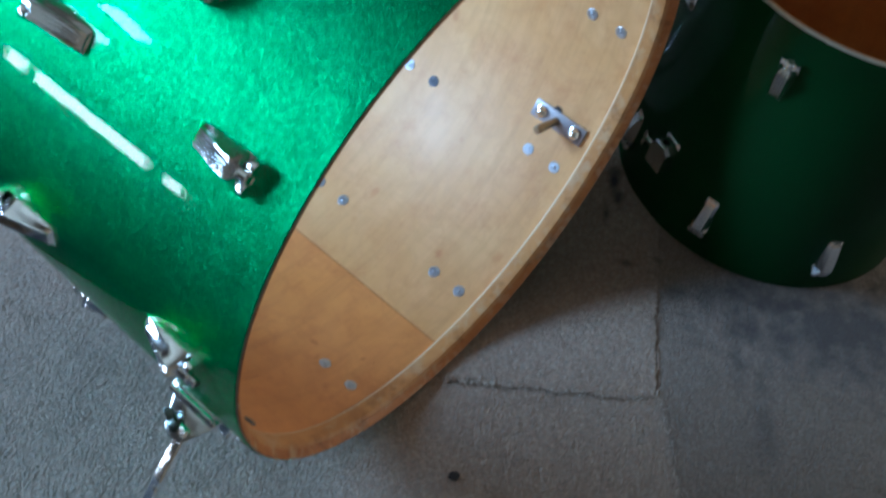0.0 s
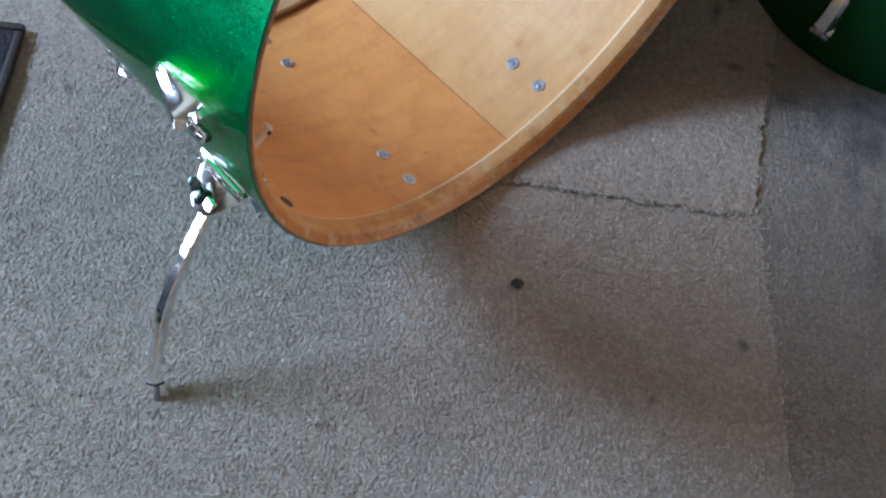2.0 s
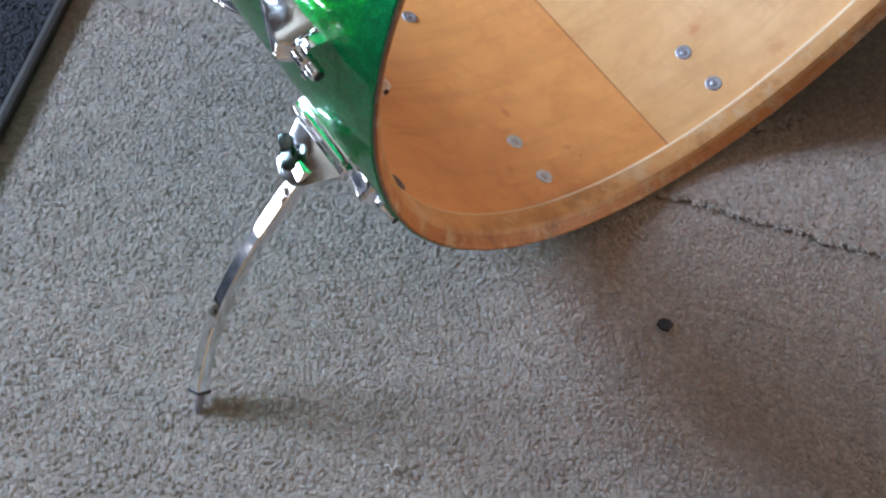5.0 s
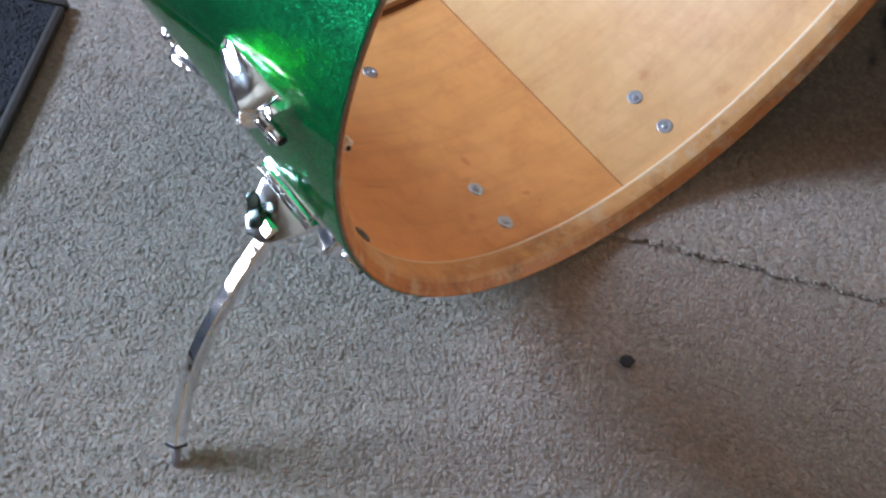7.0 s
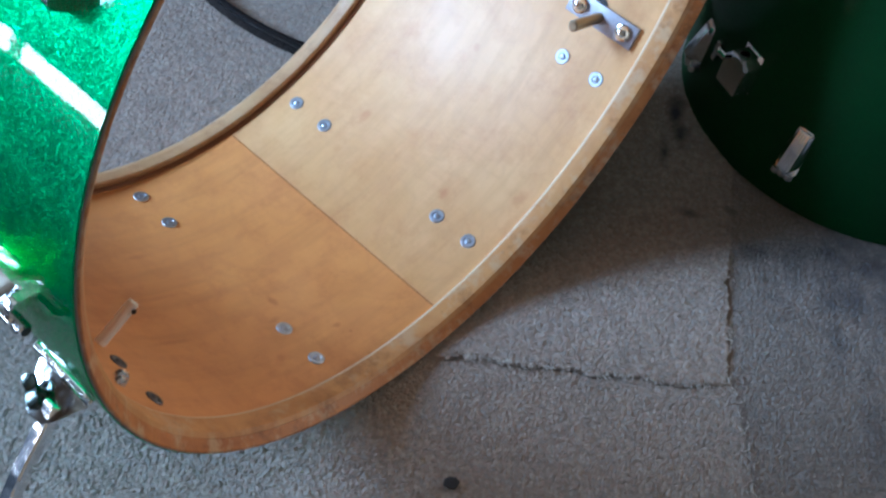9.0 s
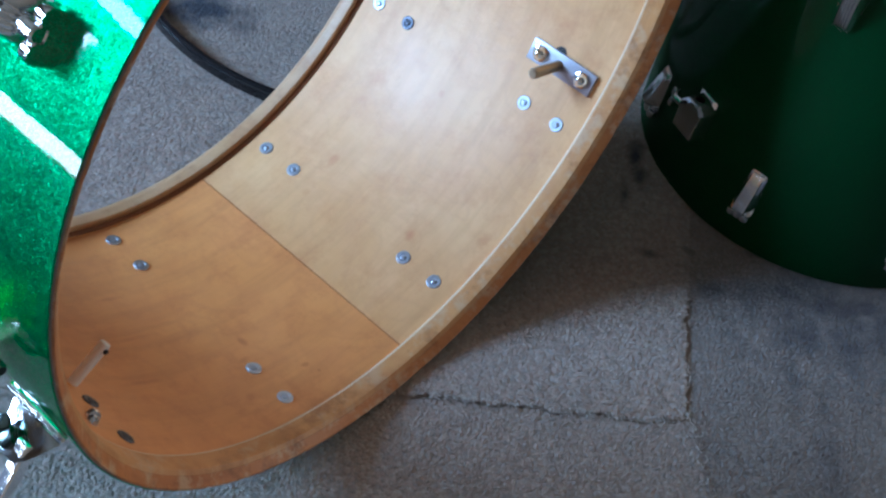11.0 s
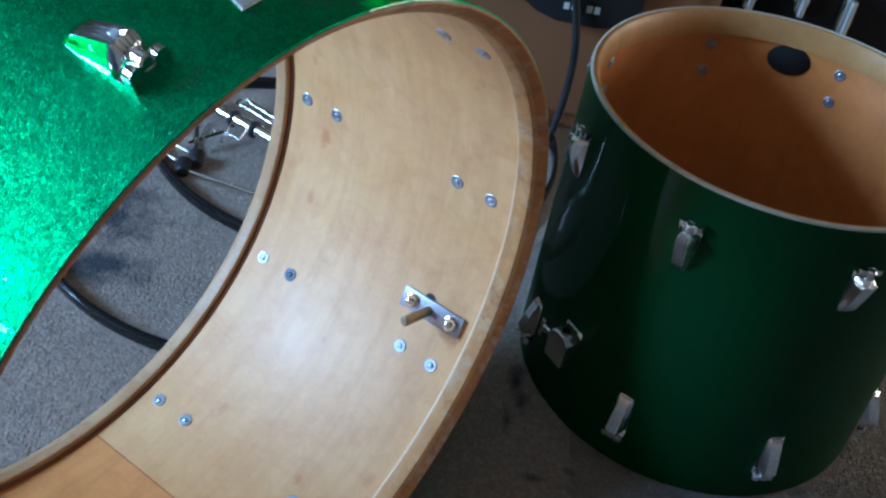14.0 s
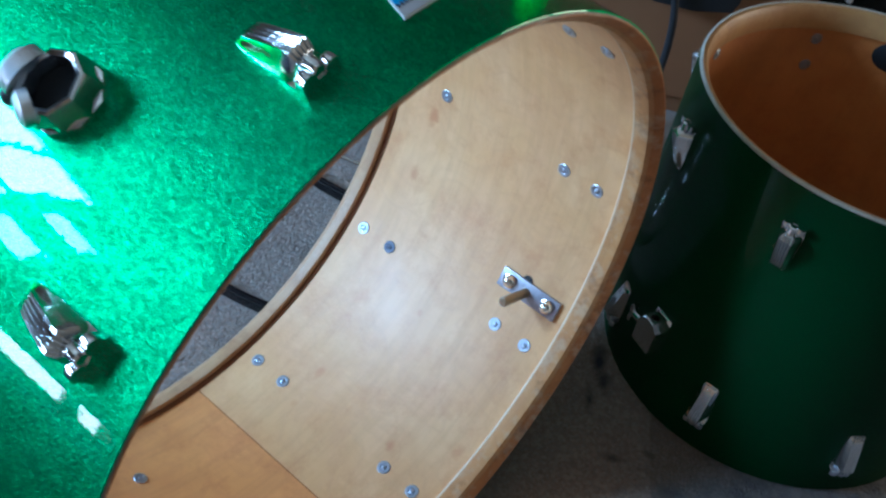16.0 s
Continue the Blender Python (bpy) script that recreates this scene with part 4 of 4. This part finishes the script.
ws = part("wing_screw", rod(bmesh.new(), (-0.014, 0.0, 0.016), (-0.036, 0.0, 0.019), 0.0045, 12), CHROME, legb, "chrome wing screw")
for k in (0, 1):
    part("wing", prism(bmesh.new(), [(0.0, -0.003), (0.007, -0.0055), (0.012, -0.004), (0.0130, 0.0), (0.012, 0.004), (0.007, 0.0055), (0.0, 0.003)], -0.0025, 0.0025, m=Matrix(((0, 0, 1, -0.034), (1 - 2 * k, 0, 0, 0), (0, 1, 0, 0.0188), (0, 0, 0, 1))), bevel=0.0006), CHROME, ws)
part("muffler_pad", lathe(bmesh.new(), [(0.0001, 0.0), (0.0001, 0.004), (0.023, 0.004), (0.0250, 0.0025), (0.0255, 0.0)], n=28, axis="Z"), FELT, tom, "black felt muffler pad", on_tom(75.0, 0.322, TOM_IN, inside=True) @ Matrix.Diagonal((1.0, 0.72, 1.0, 1.0)))

# Things lying behind the bass drum
def hoop(x, y, z, r, tilt):
    outline = [(r + 0.001, 0.0), (r + 0.0034, 0.001), (r + 0.0040, 0.003), (r + 0.0040, 0.0135), (r + 0.0030, 0.0142), (r + 0.0032, 0.0152), (r + 0.0024, 0.018), (r - 0.002, 0.018), (r - 0.0032, 0.0165), (r - 0.0034, 0.002), (r - 0.0025, 0.0)]
    ob = part("drum_hoop", lathe(bmesh.new(), outline, n=160, axis="Z"), GLOSS_BLACK)
    ob.matrix_basis = pose(x, y, z, tilt, 0, 0)
    return tagged(ob, "black bass drum hoop lying on the carpet", "drum hoop", "loose hoops")


hoop(-0.091, 1.393, 0.001, 0.296, 0)
hoop(-0.004, 1.605, 0.001, 0.296, 0)

stand = thing("cymbal_stand", pose(-0.16, 1.50, 0.0), "folded chrome cymbal stand with black rubber feet, lying down", "stand")
part("upper_tube", rod(bmesh.new(), (-0.078, 0.080, 0.030), (-0.026, 0.050, 0.030), 0.0060, 18), CHROME, stand)
part("lower_tube", rod(bmesh.new(), (-0.036, 0.056, 0.030), (0.290, -0.134, 0.030), 0.0092, 20), CHROME, stand)
part("tube_collar", rod(bmesh.new(), (-0.034, 0.0545, 0.030), (-0.019, 0.0458, 0.030), 0.0112, 20), CHROME, stand)
part("side_tube", rod(bmesh.new(), (-0.060, 0.085, 0.022), (0.250, -0.096, 0.022), 0.0052, 14), DARK_METAL, stand, "dark tube beside the chrome one")
for along in (-0.013, 0.020):
    band = lathe(bmesh.new(), [(0.0096, -0.0030), (0.0122, -0.0026), (0.0126, 0.0), (0.0122, 0.0026), (0.0096, 0.0030)], n=24, axis="Z")
    part("clamp_band", band, BLACK, stand, "black clamp band", look((along, 0.0420 - 0.583 * (along + 0.013), 0.030), (along + 0.863, 0.0420 - 0.583 * (along + 0.876), 0.030)))
ring = bmesh.new()
corners = [Vector(p) for p in ((-0.0085, 0.018, 0.043), (0.0130, 0.006, 0.043), (0.0060, -0.0120, 0.034), (-0.0160, -0.001, 0.034))]
for a, b in zip(corners, corners[1:] + corners[:1]):
    rod(ring, a, b, 0.0014, 10)
part("wire_loop", ring, CHROME, stand, "square bright wire loop")
for spot, r in (((-0.054, -0.010, 0.020), 0.0048), ((-0.046, -0.002, 0.021), 0.0040), ((-0.037, 0.010, 0.022), 0.0044), ((-0.029, 0.015, 0.022), 0.0038)):
    knob = lathe(bmesh.new(), [(0.0001, -r), (r * 0.7, -r * 0.75), (r, 0.0), (r * 0.7, r * 0.75), (0.0001, r)], n=16, axis="Z")
    part("link", knob, CHROME, stand, "small chrome link", pose(*spot))
part("link_bar", rod(bmesh.new(), (-0.062, -0.018, 0.019), (-0.022, 0.018, 0.022), 0.0021, 10), DARK_METAL, stand)
for a, b in (((-0.092, -0.016, 0.016), (-0.052, -0.036, 0.014)), ((-0.096, -0.041, 0.014), (-0.056, -0.060, 0.013)), ((-0.048, -0.074, 0.012), (0.120, -0.118, 0.010))):
    part("leg", rod(bmesh.new(), a, b, 0.0030, 12), CHROME, stand)
for a, b in (((-0.048, -0.030, 0.012), (-0.044, -0.055, 0.012)), ((-0.060, -0.052, 0.012), (-0.056, -0.078, 0.012))):
    part("rubber_foot", rod(bmesh.new(), a, b, 0.0112, 16, 0.0098), BLACK, stand)
part("strap", sweep(bmesh.new(), curve_points([(-0.070, 0.060, 0.016), (-0.062, 0.030, 0.008), (-0.056, 0.004, 0.006), (-0.052, -0.024, 0.010)], 5), 0.0030, 0.0012, 8), BLACK, stand, "thin black strap")
for shift in (0.0, 0.011):
    part("rod", rod(bmesh.new(), (-0.014 + shift * 0.6, 0.100 + shift, 0.018), (0.210 + shift * 0.6, -0.066 + shift, 0.018), 0.0032, 12), CHROME, stand)
part("eyelet", lathe(bmesh.new(), [(0.0062, 0.0), (0.0085, 0.0024), (0.0108, 0.0), (0.0085, -0.0024)], n=24, axis="Z"), CHROME, stand, "", pose(-0.012, 0.104, 0.018))
for x, y in ((-0.048, 0.106), (-0.078, 0.116)):
    part("wing_nut", box(bmesh.new(), -0.010, -0.0035, 0.0, 0.010, 0.0035, 0.008, 0.002), CHROME, stand, "", pose(x, y, 0.012, 0, 0, -20))

# Things beyond the floor tom
cab = thing("wooden_cabinet", pose(0.22, 1.95, 0.0), "brown stained wooden cabinet with a plain front", "cabinet")
part("body", box(bmesh.new(), -0.36, -0.240, 0.0, 0.265, 0.24, 0.75, 0.004), BROWN_WOOD, cab)
part("front_panel", box(bmesh.new(), -0.33, -0.2475, 0.03, 0.235, -0.2402, 0.72, 0.003), BROWN_WOOD, cab)
case = thing("equipment_case", pose(0.86, 1.99, 0.0), "black equipment case behind the floor tom", "case")
part("body", box(bmesh.new(), -0.36, -0.24, 0.0, 0.40, 0.30, 0.62, 0.012), GLOSS_BLACK, case)
for x, z in ((-0.330, 0.262), (-0.255, 0.268), (-0.185, 0.245)):
    latch = part("latch", prism(bmesh.new(), [(-0.006, -0.030), (0.006, -0.030), (0.012, -0.012), (0.010, 0.024), (0.0, 0.036), (-0.010, 0.024), (-0.012, -0.012)], 0.0, 0.012, m=pose(x, -0.2402, z, 90, 0, 0), bevel=0.004), CHROME, case, "chrome latch")
    part("pin", rod(bmesh.new(), (x, -0.262, z - 0.030), (x, -0.262, z + 0.03), 0.005, 12), WORN_CHROME, latch)

desk = thing("control_box", pose(0.285, 1.680, 0.205), "small black control box with white keys on the cabinet front", "control box")
part("body", prism(bmesh.new(), [(-0.085, 0.012), (-0.060, -0.004), (-0.03, -0.014), (0.03, -0.016), (0.082, -0.006), (0.088, 0.012), (0.088, 0.06), (-0.085, 0.06)], 0.0, 0.0215, m=pose(0, 0.0215, 0, 90, 0, 0), bevel=0.004), BLACK, desk)
for k in range(5):
    if k != 2:
        part("key", box(bmesh.new(), -0.024 + 0.011 * k, -0.003, 0.008, -0.016 + 0.011 * k, 0.0005, 0.018, 0.0008), WHITE_KEY, desk)
cable_pts = curve_points([(0.268, 1.672, 0.26), (0.280, 1.668, 0.21), (0.289, 1.664, 0.165), (0.292, 1.660, 0.11), (0.288, 1.655, 0.05), (0.279, 1.650, 0.012), (0.25, 1.635, 0.0062), (0.19, 1.66, 0.0060)], 8)
tagged(part("cable", sweep(bmesh.new(), cable_pts, 0.0058, 0.0058, 10), BLACK), "black cable hanging down to the carpet", "cable")

# The doormat
mat = thing("doormat", pose(-0.4795, 0.8140, 0.001, 0, 0, 9.7), "charcoal ribbed doormat with a brown bound edge", "mat")
MAT_W, MAT_L = 1.30, 1.20
part("mat_top", box(bmesh.new(), -MAT_W + 0.008, -MAT_L + 0.008, 0.0066, -0.008, -0.008, 0.0080, 0.0004), MAT_PILE, mat, "charcoal pile")
rng = np.random.default_rng(3)
gx, gy = np.meshgrid(np.arange(-0.42, -0.010, 0.0034), np.arange(-0.62, -0.010, 0.0034))
x, y = (g.ravel() + rng.uniform(-0.0016, 0.0016, g.size) for g in (gx, gy))
tall = rng.uniform(0.0016, 0.0030, len(x)) + 0.0007 * np.sin(x * 640 + 2 * np.sin(y * 210)) * np.sin(y * 560 + 2 * np.sin(x * 190))
tagged(part("pile", tuft_mesh("mat_pile", x, y, 0.0074 + 0 * x, tall, rng.uniform(0.0017, 0.0027, len(x)), rng, MAT_PILE), MAT_PILE, mat), "coarse charcoal tufts", kind="stuff")
part("backing", box(bmesh.new(), -MAT_W + 0.004, -MAT_L + 0.004, 0.0, -0.004, -0.004, 0.0065, 0.001), BLACK, mat)
for x0, y0, x1, y1 in ((-MAT_W, -0.009, 0, 0), (-MAT_W, -MAT_L, 0, -MAT_L + 0.009), (-0.009, -MAT_L + 0.0095, 0, -0.0095), (-MAT_W, -MAT_L + 0.0095, -MAT_W + 0.009, -0.0095)):
    part("binding", box(bmesh.new(), x0, y0, 0.0, x1, y1, 0.0115, 0.0042), MAT_EDGE, mat, "brown bound edge")

# Small things on the carpet
bm = bmesh.new()
prism(bm, [(0.0075, 0.001), (0.0045, 0.0050), (-0.001, 0.0062), (-0.0062, 0.0040), (-0.0078, -0.001), (-0.003, -0.0052), (0.003, -0.0058)], 0.0, 0.0028, bevel=0.0008)
chip = part("felt_chip", bm, plain_material("dark_felt", (0.035, 0.035, 0.038), 0.9, 300.0))
chip.matrix_basis = pose(0.0768, 0.6640, 0.0008, 2, -2, 12) @ Matrix.Diagonal((0.86, 0.86, 1.0, 1.0))
tagged(chip, "small dark felt chip lying on the carpet", "felt chip")

lint = bmesh.new()
for a, b, c in (((0, 0, 0.0022), (0.003, 0.004, 0.0046), (0.007, 0.003, 0.0026)), ((0.001, -0.001, 0.0022), (-0.003, 0.002, 0.0042), (-0.006, 0.001, 0.0024)), ((0.002, 0.001, 0.0024), (0.001, 0.006, 0.0050), (0.003, 0.009, 0.0026))):
    sweep(lint, curve_points([a, b, c], 5), 0.0007, 0.0007, 6)
lint = part("lint", lint, FIBRE)
lint.matrix_basis = pose(-0.0705, 0.4755, 0.0)
tagged(lint, "small wisp of pale lint lying on the carpet", "lint")

yarn = bmesh.new()
for k in range(175):
    if k < 120:
        x = 0.07 + 0.22 * random.random() ** 1.3
        a = Vector((x, 0.7825 + 0.112 * (x - 0.06) + random.uniform(-0.001, 0.002), 0.0036))
        d = Vector((random.uniform(-0.5, 0.5), random.uniform(-1, -0.3), -0.35)).normalized() * random.uniform(0.003, 0.008)
    else:
        y = random.uniform(0.58, 0.94)
        a = Vector((0.303 - 0.19 * (min(y, 0.815) - 0.815) - (0.006 if y > 0.815 else 0.0) + random.uniform(-0.003, 0.003), y, 0.0022))
        d = Vector((random.uniform(-0.5, 0.5), random.choice((-1, 1)) * random.uniform(0.3, 1), 0.15)).normalized() * random.uniform(0.004, 0.012)
    side = Vector((-d.y, d.x, 0)) * random.uniform(-0.4, 0.4)
    sweep(yarn, curve_points([a, a + d * 0.5 + side, a + d + Vector((0, 0, -d.z * 0.9))], 3), 0.00028, 0.00028, 4)
tagged(part("carpet_yarn", yarn, FIBRE), "loose pale yarn ends along the cut carpet seams", "yarn", "", "stuff")
